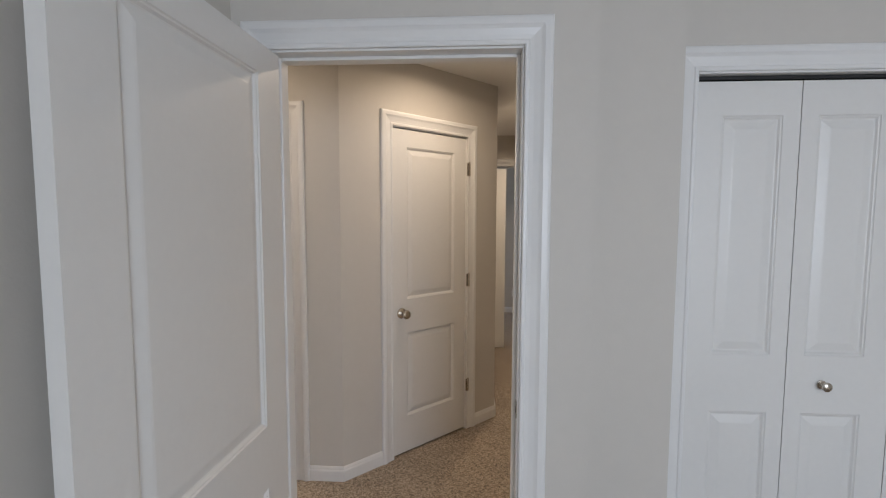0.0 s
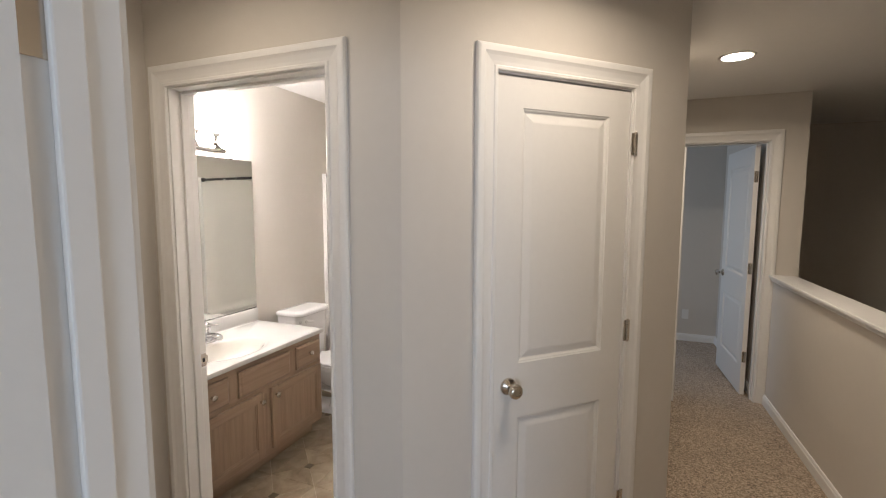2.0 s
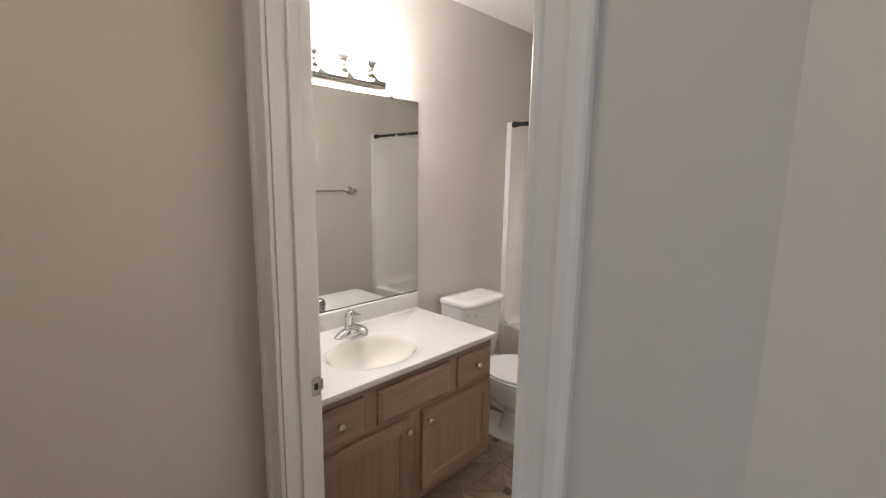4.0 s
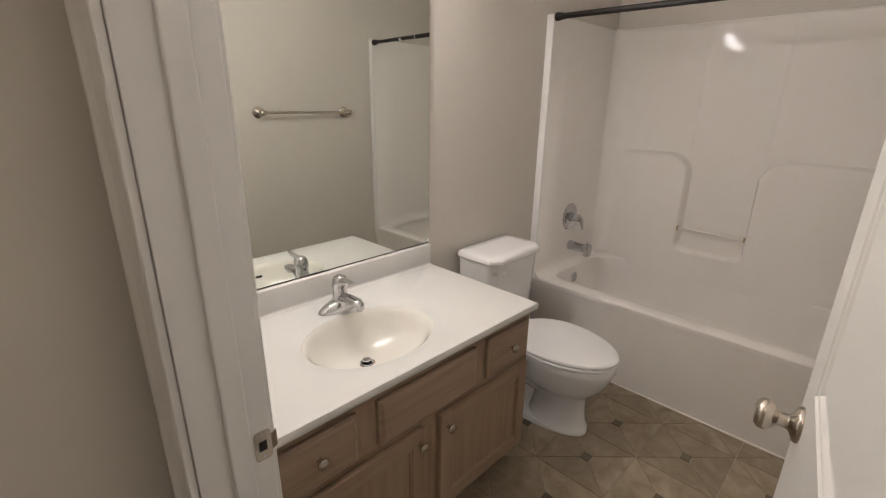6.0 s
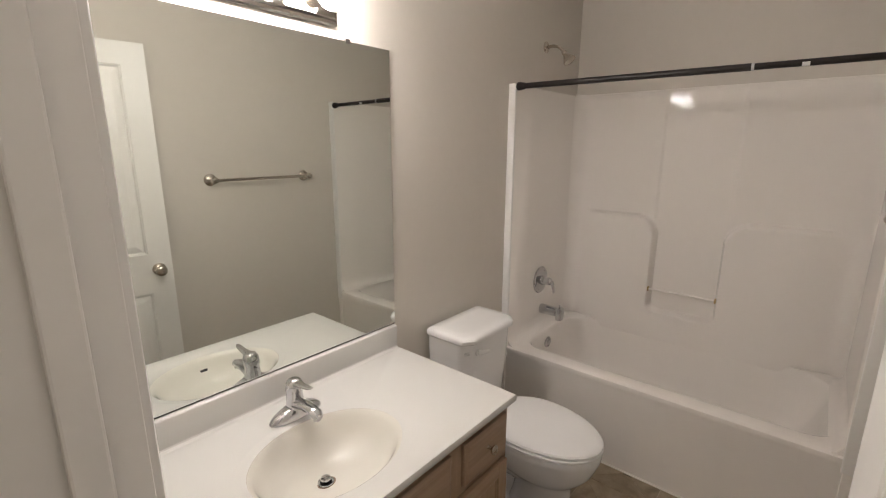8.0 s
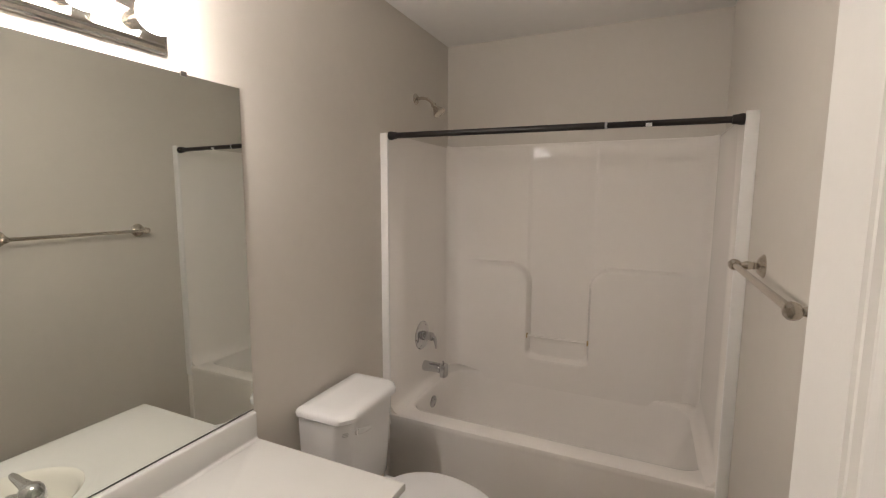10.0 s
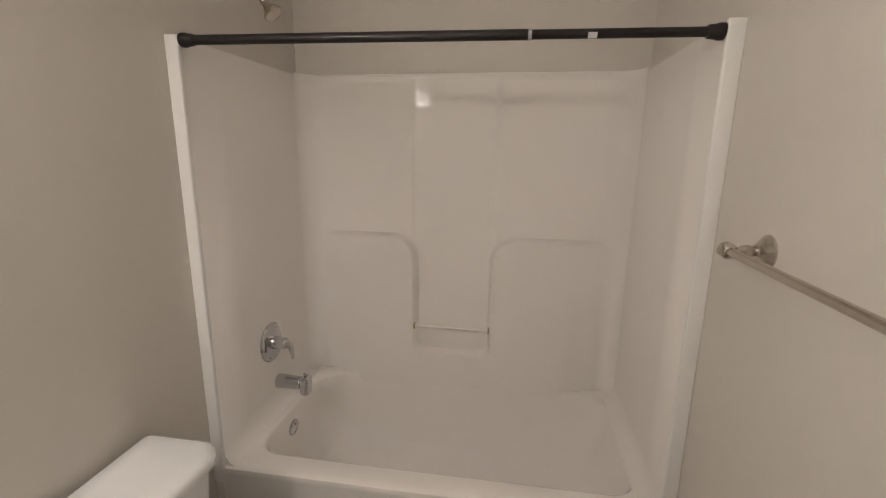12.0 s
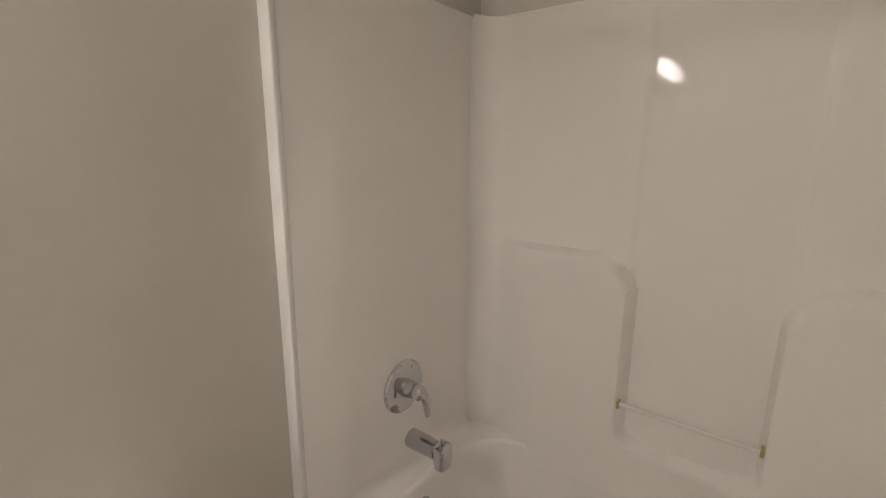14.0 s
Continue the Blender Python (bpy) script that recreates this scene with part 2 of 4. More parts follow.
def join(bm, other):
    me = bpy.data.meshes.new("tmp")
    other.to_mesh(me)
    other.free()
    bm.from_mesh(me)
    bpy.data.meshes.remove(me)
    return bm


def moved(bm, m):
    bmesh.ops.transform(bm, matrix=m, verts=bm.verts)
    return bm


def loft(rings, closed=True, caps=True):
    """Skin rings of equal length; each ring a list of points."""
    bm = bmesh.new()
    vs = [[bm.verts.new(p) for p in r] for r in rings]
    n = len(vs[0])
    for a, b in zip(vs, vs[1:]):
        for i in range(n if closed else n - 1):
            j = (i + 1) % n
            bm.faces.new((a[i], a[j], b[j], b[i]))
    if caps:
        bm.faces.new(vs[0][::-1])
        bm.faces.new(vs[-1])
    return bm


def lathe(profile, n=28):
    """Turn (radius, height) pairs round z."""
    rings = [[(max(r, 1e-4) * math.cos(2 * math.pi * i / n), max(r, 1e-4) * math.sin(2 * math.pi * i / n), h) for i in range(n)] for r, h in profile]
    return loft(rings)


def tube(points, radii, n=14):
    """A round bar through points, with a radius at each."""
    pts = [Vector(p) for p in points]
    rings = []
    side = None
    for i, p in enumerate(pts):
        d = (pts[min(i + 1, len(pts) - 1)] - pts[max(i - 1, 0)]).normalized()
        if side is None:
            side = d.orthogonal().normalized()
        side = (side - d * side.dot(d)).normalized()
        up = d.cross(side)
        r = radii[i] if isinstance(radii, (list, tuple)) else radii
        rings.append([p + (side * math.cos(2 * math.pi * k / n) + up * math.sin(2 * math.pi * k / n)) * r for k in range(n)])
    return loft(rings)


def superellipse(cx, cy, rx, ry, z, n=40, e=2.0):
    out = []
    for i in range(n):
        a = 2 * math.pi * i / n
        c, s = math.cos(a), math.sin(a)
        out.append((cx + rx * math.copysign(abs(c) ** (2 / e), c), cy + ry * math.copysign(abs(s) ** (2 / e), s), z))
    return out


def rounded_rect(x0, x1, y0, y1, r, z, seg=6):
    out = []
    for cx, cy, a0 in ((x1 - r, y1 - r, 0), (x0 + r, y1 - r, 90), (x0 + r, y0 + r, 180), (x1 - r, y0 + r, 270)):
        for k in range(seg + 1):
            a = radians(a0 + 90 * k / seg)
            out.append((cx + r * math.cos(a), cy + r * math.sin(a), z))
    return out


TO_X = Matrix.Rotation(radians(90), 4, "Y")       # local z becomes x
TO_NX = Matrix.Rotation(radians(-90), 4, "Y")
TO_Y = Matrix.Rotation(radians(-90), 4, "X")      # local z becomes y
TO_NY = Matrix.Rotation(radians(90), 4, "X")


def structure(name, bm, material, label, category, m=None, smooth=False):
    ob = part(name, bm, material, smooth=smooth)
    if m is not None:
        ob.matrix_world = m
    return tagged(ob, label, category, kind="structure")


# ---------------------------------------------------------------- walls
CEIL = 2.448
WT = "greige painted drywall "


def wall_with_opening(u0, u1, z1, d0, d1, a0, a1, head, m, name, label, z0=0.0):
    """A wall along local x from u0 to u1, between depths d0 and d1, open from a0 to a1 up to head."""
    bm = box(u0, a0, d0, d1, z0, z1)
    box(a1, u1, d0, d1, z0, z1, bm=bm)
    box(a0, a1, d0, d1, head, z1, bm=bm)
    return structure(name, bm, WALL, label, "wall", m)


def plain_wall(name, x0, x1, y0, y1, z0, z1, label):
    return structure(name, box(x0, x1, y0, y1, z0, z1), WALL, label, "wall")


I4 = Matrix.Identity(4)
DIAG = Matrix.Translation((-1.4293, 4.0093, 0)) @ Matrix.Rotation(radians(45), 4, "Z")
wall_with_opening(-2.605, -0.36, CEIL, 2.935, 3.06, -1.361, -0.567, 2.031, I4, "wall_bedroom", WT + "wall between bedroom and landing")
wall_with_opening(-0.36, 2.2, CEIL, 3.205, 3.31, 0.035, 1.535, 2.035, I4, "wall_closet_front", WT + "wall round the folding closet doors")
plain_wall("wall_closet_return", -0.36, -0.06, 3.06, 3.205, 0, CEIL, WT + "return beside the bedroom door")
plain_wall("wall_closet_side", -0.06, 0.04, 3.31, 3.95, 0, CEIL, WT + "side of the bedroom closet")
plain_wall("wall_closet_back", -0.06, 2.2, 3.95, 4.05, 0, CEIL, WT + "back of the bedroom closet")
plain_wall("wall_landing_end", -2.725, -2.605, 2.935, 4.107, 0, CEIL, WT + "end wall of the landing")
wall_with_opening(-2.605, -1.4486, CEIL, 3.99, 4.107, -2.498, -1.717, 2.06, I4, "wall_bathroom_front", WT + "wall round the bathroom door")
plain_wall("wall_bathroom_vanity", -3.37, -3.25, 4.107, 6.80, 0, CEIL + 0.03, WT + "wall behind the vanity mirror")
plain_wall("wall_bathroom_front_side", -3.37, -2.725, 4.0, 4.107, 0, CEIL + 0.03, WT + "wall at the vanity's end")
plain_wall("wall_bathroom_towel", -1.738, -1.60, 4.107, 6.80, 0, CEIL + 0.03, WT + "wall with the towel bar")
plain_wall("wall_bathroom_tub", -3.37, -1.60, 6.80, 6.92, 0, CEIL + 0.03, WT + "wall above the tub surround")
wall_with_opening(-0.0273, 1.249, CEIL, 0.0, 0.115, 0.3095, 0.9545, 2.06, DIAG, "wall_diagonal", WT + "wall set at an angle round the linen closet door")
plain_wall("wall_hall_left", -0.66, -0.546, 4.893, 5.75, 0, CEIL, WT + "wall of the hall")
plain_wall("wall_hall_recess", -1.12, -0.66, 5.64, 5.75, 0, CEIL, WT + "return of the hall recess")
plain_wall("wall_hall_recess_side", -1.24, -1.12, 5.64, 7.02, 0, CEIL, WT + "side of the hall recess")
wall_with_opening(-1.12, 0.50, CEIL, 6.905, 7.02, -0.572, 0.273, 2.103, I4, "wall_hall_end", WT + "wall round the far bedroom door")
plain_wall("wall_far_room_right", 0.275, 0.50, 7.02, 8.6, 0, CEIL, WT + "side wall of the far bedroom")
plain_wall("wall_far_room_back", -2.5, 0.42, 8.6, 8.72, 0, CEIL, WT + "back wall of the far bedroom")
plain_wall("wall_far_room_near", -2.5, -1.24, 7.02, 7.13, 0, CEIL, WT + "near wall of the far bedroom")
_fr = box(-2.62, -2.5, 6.97, 7.35, 0, CEIL)
box(-2.62, -2.5, 8.45, 8.72, 0, CEIL, bm=_fr)
box(-2.62, -2.5, 7.35, 8.45, 0, 0.85, bm=_fr)
box(-2.62, -2.5, 7.35, 8.45, 2.1, CEIL, bm=_fr)
structure("wall_far_room_window", _fr, WALL, WT + "window wall of the far bedroom", "wall")
plain_wall("half_wall", 0.335, 0.455, 4.05, 6.905, 0, 1.03, WT + "half wall along the stairwell")
plain_wall("wall_stair_end", 0.42, 2.2, 8.6, 8.72, -2.6, CEIL, WT + "end wall of the stairwell")
plain_wall("wall_stair_side", 2.2, 2.32, 4.05, 8.72, -2.6, CEIL, WT + "side wall of the stairwell")
plain_wall("wall_stair_near", 0.42, 2.2, 4.05, 4.15, -2.6, 0.0, WT + "wall under the landing")
plain_wall("wall_stair_left", 0.335, 0.455, 4.15, 8.6, -2.6, -0.16, WT + "wall under the half wall")
plain_wall("wall_bedroom_left", -1.59, -1.47, -1.8, 2.935, 0, CEIL, WT + "side wall of the bedroom")
plain_wall("wall_bedroom_right", 2.2, 2.32, -1.8, 4.05, 0, CEIL, WT + "side wall of the bedroom")
_bw = box(-1.59, 0.0, -1.8, -1.68, 0, CEIL)
box(1.8, 2.32, -1.8, -1.68, 0, CEIL, bm=_bw)
box(0.0, 1.8, -1.8, -1.68, 0, 0.8, bm=_bw)
box(0.0, 1.8, -1.8, -1.68, 2.15, CEIL, bm=_bw)
structure("wall_bedroom_window", _bw, WALL, WT + "window wall of the bedroom", "wall")

structure("ceiling", box(-3.37, 2.32, -1.8, 4.05, CEIL, CEIL + 0.1), CEILING, "matt white painted ceiling over bedroom and landing", "ceiling")
structure("ceiling_hall", box(-1.60, 2.32, 4.05, 8.72, CEIL, CEIL + 0.1), CEILING, "matt white painted ceiling over the hall", "ceiling")
structure("ceiling_far_room", box(-2.62, -1.60, 7.02, 8.72, CEIL, CEIL + 0.1), CEILING, "matt white painted ceiling of the far bedroom", "ceiling")
structure("ceiling_bathroom", box(-3.37, -1.60, 4.05, 7.02, CEIL + 0.03, CEIL + 0.13), CEILING, "matt white painted bathroom ceiling", "ceiling")

# floors
structure("floor_carpet", box(-2.74, 2.32, -1.8, 4.045, -0.16, 0.0), CARPET, "flecked beige cut-pile carpet", "floor")
_fc = box(-1.60, 0.455, 4.045, 8.72, -0.16, 0.0)
box(-2.62, -1.60, 7.02, 8.72, -0.16, 0.0, bm=_fc)
structure("floor_hall_carpet", _fc, CARPET, "flecked beige cut-pile hall carpet", "floor")
BATHFLOOR = structure("floor_bathroom", box(-3.37, -1.60, 4.045, 7.02, -0.16, -0.002), GROUT, "slate-look vinyl floor in triangles with small dots", "floor")
structure("floor_stairwell", box(0.33, 2.32, 4.05, 8.72, -2.75, -2.6), CARPET, "flecked beige carpet at the stair foot", "floor")

# ---------------------------------------------------------------- trim
CASING = ((0.0, 0.0), (0.0, 0.010), (0.003, 0.012), (0.012, 0.012), (0.016, 0.0085), (0.028, 0.010), (0.046, 0.0145), (0.053, 0.018), (0.057, 0.0205), (0.072, 0.0205), (0.079, 0.0185), (0.083, 0.013), (0.083, 0.0))


def casing_set(m, u0, u1, head, side=-1, note="", legs=(0, 1, 2)):
    """Mitred casing round an opening in local x-z; side -1 stands out towards local -y."""
    top = thing("trim", m, "white painted moulded casing round " + note, "door casing", kind="structure")
    u0, u1, head = u0 - 0.006, u1 + 0.006, head + 0.006
    for leg in legs:
        ra, rb = [], []
        for d, t in CASING:
            y = side * t
            pts = ((u0 - d, y, 0.0), (u0 - d, y, head + d), (u1 + d, y, head + d), (u1 + d, y, 0.0))
            ra.append(pts[leg])
            rb.append(pts[leg + 1])
        part(("casing_leg", "casing_head", "casing_leg")[leg], loft([ra, rb]), TRIM, top)
    return top


def jamb_set(m, u0, u1, head, d0, d1, stop, note):
    """Jamb boards that line an opening, with a door stop at depth stop."""
    top = thing("trim", m, "white painted door jamb of " + note, "door jamb", kind="structure")
    part("jamb_side", box(u0 - 0.016, u0, d0, d1, 0, head + 0.015, 0.001, 1), TRIM, top)
    part("jamb_side", box(u1, u1 + 0.016, d0, d1, 0, head + 0.015, 0.001, 1), TRIM, top)
    part("jamb_head", box(u0 + 0.0005, u1 - 0.0005, d0, d1, head, head + 0.015, 0.001, 1), TRIM, top)
    for a, b in ((u0, u0 + 0.011), (u1 - 0.011, u1)):
        part("door_stop", box(a, b, stop, stop + 0.034, 0, head - 0.0005, 0.003), TRIM, top)
    part("door_stop", box(u0 + 0.0115, u1 - 0.0115, stop, stop + 0.034, head - 0.011, head, 0.003), TRIM, top)
    return top


# bedroom doorway
BED = Matrix.Translation((0, 2.935, 0))
casing_set(BED, -1.345, -0.583, 2.016, -1, "the bedroom doorway")
casing_set(Matrix.Translation((0, 3.06, 0)), -1.345, -0.583, 2.016, 1, "the bedroom doorway, landing side")
bed_jamb = jamb_set(BED, -1.345, -0.583, 2.016, 0.001, 0.124, 0.045, "the bedroom doorway")
for z in (0.33, 1.05, 1.78):
    part("hinge_leaf", box(-1.3452, -1.3435, 0.018, 0.052, z - 0.044, z + 0.044, 0.0006, 1), NICKEL, bed_jamb, "satin nickel hinge leaf")
# bathroom doorway
BATH = Matrix.Translation((0, 3.99, 0))
casing_set(BATH, -2.482, -1.733, 2.045, -1, "the bathroom doorway")
casing_set(Matrix.Translation((0, 4.107, 0)), -2.491, -1.83, 2.045, 1, "the bathroom doorway, inside", (0, 1))
jamb_set(BATH, -2.482, -1.733, 2.045, 0.001, 0.116, 0.047, "the bathroom doorway")
# linen closet doorway
casing_set(DIAG, 0.3255, 0.9385, 2.045, -1, "the linen closet")
jamb_set(DIAG, 0.3255, 0.9385, 2.045, 0.001, 0.114, 0.045, "the linen closet")
# far bedroom doorway
FAR = Matrix.Translation((0, 6.905, 0))
casing_set(FAR, -0.556, 0.257, 2.088, -1, "the far bedroom doorway")
jamb_set(FAR, -0.556, 0.257, 2.088, 0.001, 0.112, 0.03, "the far bedroom doorway")
# folding closet doorway
FOLD = Matrix.Translation((0, 3.205, 0))
casing_set(FOLD, 0.054, 1.516, 2.014, -1, "the folding closet doors")
jt = thing("trim", FOLD, "white painted jamb with dark track of the folding doors", "door jamb", kind="structure")
part("jamb_side", box(0.036, 0.054, 0.001, 0.104, 0, 2.03), TRIM, jt)
part("jamb_side", box(1.516, 1.534, 0.001, 0.104, 0, 2.03), TRIM, jt)
part("jamb_head", box(0.055, 1.515, 0.001, 0.104, 2.014, 2.028), TRIM, jt)
part("door_track", box(0.056, 1.514, 0.03, 0.06, 2.0, 2.013, 0.002), BLACK, jt, "dark steel folding-door track")

BASE = ((0.0, 0.0), (0.013, 0.0), (0.013, 0.058), (0.0115, 0.064), (0.009, 0.068), (0.0085, 0.075), (0.005, 0.083), (0.0, 0.085))


def baseboard(p, q, note, cut0=0.0, cut1=0.0):
    """Moulded skirting from p to q on the plan, standing out to the left of that way; cut: end mitres, in units of depth."""
    p, q = Vector((*p, 0)), Vector((*q, 0))
    d = (q - p).normalized()
    out = Vector((-d.y, d.x, 0))
    rings = [[e + out * t + d * (t * c) + Vector((0, 0, z)) for t, z in BASE] for e, c in ((p, cut0), (q, cut1))]
    structure("baseboard", loft(rings), TRIM, "white painted moulded baseboard " + note, "baseboard")


baseboard((-1.4496, 3.99), (-1.644, 3.99), "by the bathroom doorway", -0.414)
T = 0.70711
A_ = Vector((-1.4293, 4.0093))
du = Vector((T, T))
baseboard(A_ + du * 0.236, A_ - du * 0.0273, "by the linen closet", 0, 0.414)
baseboard(A_ + du * 1.249, A_ + du * 1.028, "by the linen closet hinges", 0.414)
baseboard((-0.546, 5.75), (-0.546, 4.892), "along the hall", 0, -0.414)
baseboard((-2.605, 3.99), (-2.605, 3.06), "on the landing's end wall")
baseboard((0.335, 4.06), (0.335, 6.905), "along the half wall")
baseboard((0.275, 7.05), (0.275, 8.6), "in the far bedroom")
baseboard((0.275, 8.6), (-2.5, 8.6), "on the far bedroom's back wall")
baseboard((-0.037, 3.205), (-0.36, 3.205), "beside the folding doors")
baseboard((-0.36, 2.935), (-0.494, 2.935), "beside the bedroom doorway")
baseboard((-1.738, 4.93), (-1.738, 6.0), "on the towel bar wall")
baseboard((-3.25, 6.0), (-3.25, 5.205), "behind the toilet")
baseboard((-1.47, 2.935), (-1.47, -1.68), "on the bedroom wall")

cap = thing("trim", Matrix.Translation((0, 0, 0)), "white painted ledge cap on the half wall", "ledge", kind="structure")
part("ledge_board", box(0.305, 0.485, 4.05, 6.905, 1.03, 1.052, 0.006, 3), TRIM, cap)
part("ledge_moulding", box(0.321, 0.335, 4.05, 6.905, 1.005, 1.03, 0.005, 2), TRIM, cap)

# ---------------------------------------------------------------- doors
RINGS = ((0.0, 0.0), (0.003, -0.0035), (0.007, -0.0045), (0.012, -0.0105), (0.016, -0.0115), (0.042, -0.0045), (0.048, -0.0035))


def door_leaf(w, h, t, panels):
    """A stile-and-rail slab in local x-z, faces at y=0 and y=t, pierced where the panels sit."""
    xs = sorted({0.0, w, *[p[0] for p in panels], *[p[1] for p in panels]})
    zs = sorted({0.0, h, *[p[2] for p in panels], *[p[3] for p in panels]})
    bm = bmesh.new()
    for y, flip in ((0.0, False), (t, True)):
        for a, b in zip(xs, xs[1:]):
            for c, d in zip(zs, zs[1:]):
                if any(p[0] <= a and b <= p[1] and p[2] <= c and d <= p[3] for p in panels):
                    continue
                q = [bm.verts.new(v) for v in ((a, y, c), (b, y, c), (b, y, d), (a, y, d))]
                bm.faces.new(q[::-1] if flip else q)
    for (x0, z0), (x1, z1) in (((0, 0), (w, 0)), ((w, 0), (w, h)), ((w, h), (0, h)), ((0, h), (0, 0))):
        bm.faces.new([bm.verts.new(v) for v in ((x0, 0, z0), (x0, t, z0), (x1, t, z1), (x1, 0, z1))])
    bmesh.ops.remove_doubles(bm, verts=bm.verts[:], dist=1e-5)
    return bm


def panel_bm(p, y, out):
    """One moulded panel: sticking that drops in, then a field that rises."""
    x0, x1, z0, z1 = p
    rings = [[(x0 + i, y - out * -d, z0 + i), (x1 - i, y - out * -d, z0 + i), (x1 - i, y - out * -d, z1 - i), (x0 + i, y - out * -d, z1 - i)] for i, d in RINGS]
    bm = loft(rings, caps=False)
    bm.verts.ensure_lookup_table()
    bm.faces.new(bm.verts[-4:])
    return bm


KNOB = ((0.0, 0.0), (0.033, 0.0), (0.033, 0.004), (0.030, 0.009), (0.020, 0.013), (0.0135, 0.018), (0.012, 0.030), (0.014, 0.035), (0.022, 0.040), (0.0275, 0.048), (0.0285, 0.055), (0.026, 0.062), (0.020, 0.0665), (0.012, 0.068), (0.0115, 0.0665), (0.0, 0.0665))


def door(name, m, w, h, label, knob_u=None, knob_z=0.92, hinges=None, hinge_u=0.0, hinge_y=0.0, stile=0.105, gap=0.012, rails=(0.245, 0.785, 0.997, 1.935), t=0.035):
    """A hollow two-panel door leaf; local x runs across it, y through it."""
    top = tagged(thing(name, m, label, "door"), kind="structure")
    low, mid0, mid1, high = rails
    panels = [(stile, w - stile, low, mid0), (stile, w - stile, mid1, high)]
    bm = moved(door_leaf(w, h - gap, t, [(a, b, c - gap, d - gap) for a, b, c, d in panels]), Matrix.Translation((0, 0, gap)))
    leaf = part("leaf", bm, DOORPAINT, top)
    for p in panels:
        part("panel", panel_bm(p, 0.0, -1), DOORPAINT, leaf)
        part("panel", panel_bm(p, t, 1), DOORPAINT, leaf)
    if knob_u is not None:
        for s, y in ((TO_NY, 0.0), (TO_Y, t)):
            part("door_knob", moved(lathe(KNOB), Matrix.Translation((knob_u, y, knob_z)) @ s), NICKEL, leaf, "round satin nickel door knob", True)
        e = w if knob_u > w / 2 else 0.0
        part("latch_plate", box(e - 0.0015, e + 0.0015, t / 2 - 0.0125, t / 2 + 0.0125, knob_z - 0.028, knob_z + 0.028, 0.001, 1), NICKEL, leaf, "satin nickel latch plate")
    for z in hinges or ():
        hg = part("hinge", moved(lathe([(0.0, -0.046), (0.0058, -0.045)] + [(0.0058, v) for v in (-0.0275, )] + [(0.0050, -0.027), (0.0058, -0.0265), (0.0058, -0.0092), (0.005, -0.009), (0.0058, -0.0087), (0.0058, 0.0087), (0.005, 0.009), (0.0058, 0.0092), (0.0058, 0.0265), (0.005, 0.027), (0.0058, 0.0275), (0.0058, 0.045), (0.004, 0.049), (0.0, 0.050)], 14), Matrix.Translation((hinge_u, hinge_y, z))), NICKEL, leaf, "satin nickel butt hinge", True)
        part("edge_plate", box(-0.0016, 0.0008, 0.004, t - 0.003, z - 0.044, z + 0.044, 0.0006, 1), NICKEL, leaf, "satin nickel hinge plate")
        part("hinge_plate", box(hinge_u - 0.016, hinge_u + 0.016, hinge_y + 0.003, hinge_y + 0.0055, z - 0.044, z + 0.044, 0.001, 1), NICKEL, hg)
    return top


# linen closet, shut; hinges proud on the landing side
door("door_linen_closet", DIAG @ Matrix.Translation((0.3275, 0.006, 0)), 0.609, 2.040, "closed white two-panel linen closet door with satin nickel knob", knob_u=0.062, knob_z=0.913, hinges=(0.325, 1.073, 1.834), hinge_u=0.620, hinge_y=-0.0235)
# bedroom door, standing open into the bedroom
BD = Matrix.Translation((-1.33, 2.95, 0)) @ Matrix.Rotation(radians(-92.0), 4, "Z")
door("door_bedroom", BD @ Matrix.Translation((0, -0.035, 0)), 0.752, 2.009, "open white two-panel bedroom door", stile=0.13, rails=(0.235, 0.70, 0.89, 1.925), hinges=(0.33, 1.05, 1.78), hinge_u=-0.004, hinge_y=0.0)
# bathroom door, standing open against the towel bar wall
BDM = Matrix.Translation((-1.742, 4.112, 0)) @ Matrix.Rotation(radians(97.4), 4, "Z")
door("door_bathroom", BDM, 0.738, 2.040, "open white two-panel bathroom door with satin nickel knob", knob_u=0.675, knob_z=0.912, hinges=(0.335, 1.08, 1.825), hinge_u=-0.003, hinge_y=-0.004)
# far bedroom door, open into that room
FD = Matrix.Translation((0.222, 7.01, 0)) @ Matrix.Rotation(radians(93), 4, "Z")
door("door_far_bedroom", FD, 0.78, 2.08, "open white two-panel far bedroom door", knob_u=0.715, knob_z=0.95, hinges=(0.335, 1.08, 1.825), hinge_u=-0.004, hinge_y=0.02)
# recess door, open into the hall
door("door_hall_recess", Matrix.Translation((-1.0, 6.66, 0)) @ Matrix.Rotation(radians(-1), 4, "Z"), 0.656, 2.040, "open white two-panel hall closet door", knob_u=None)


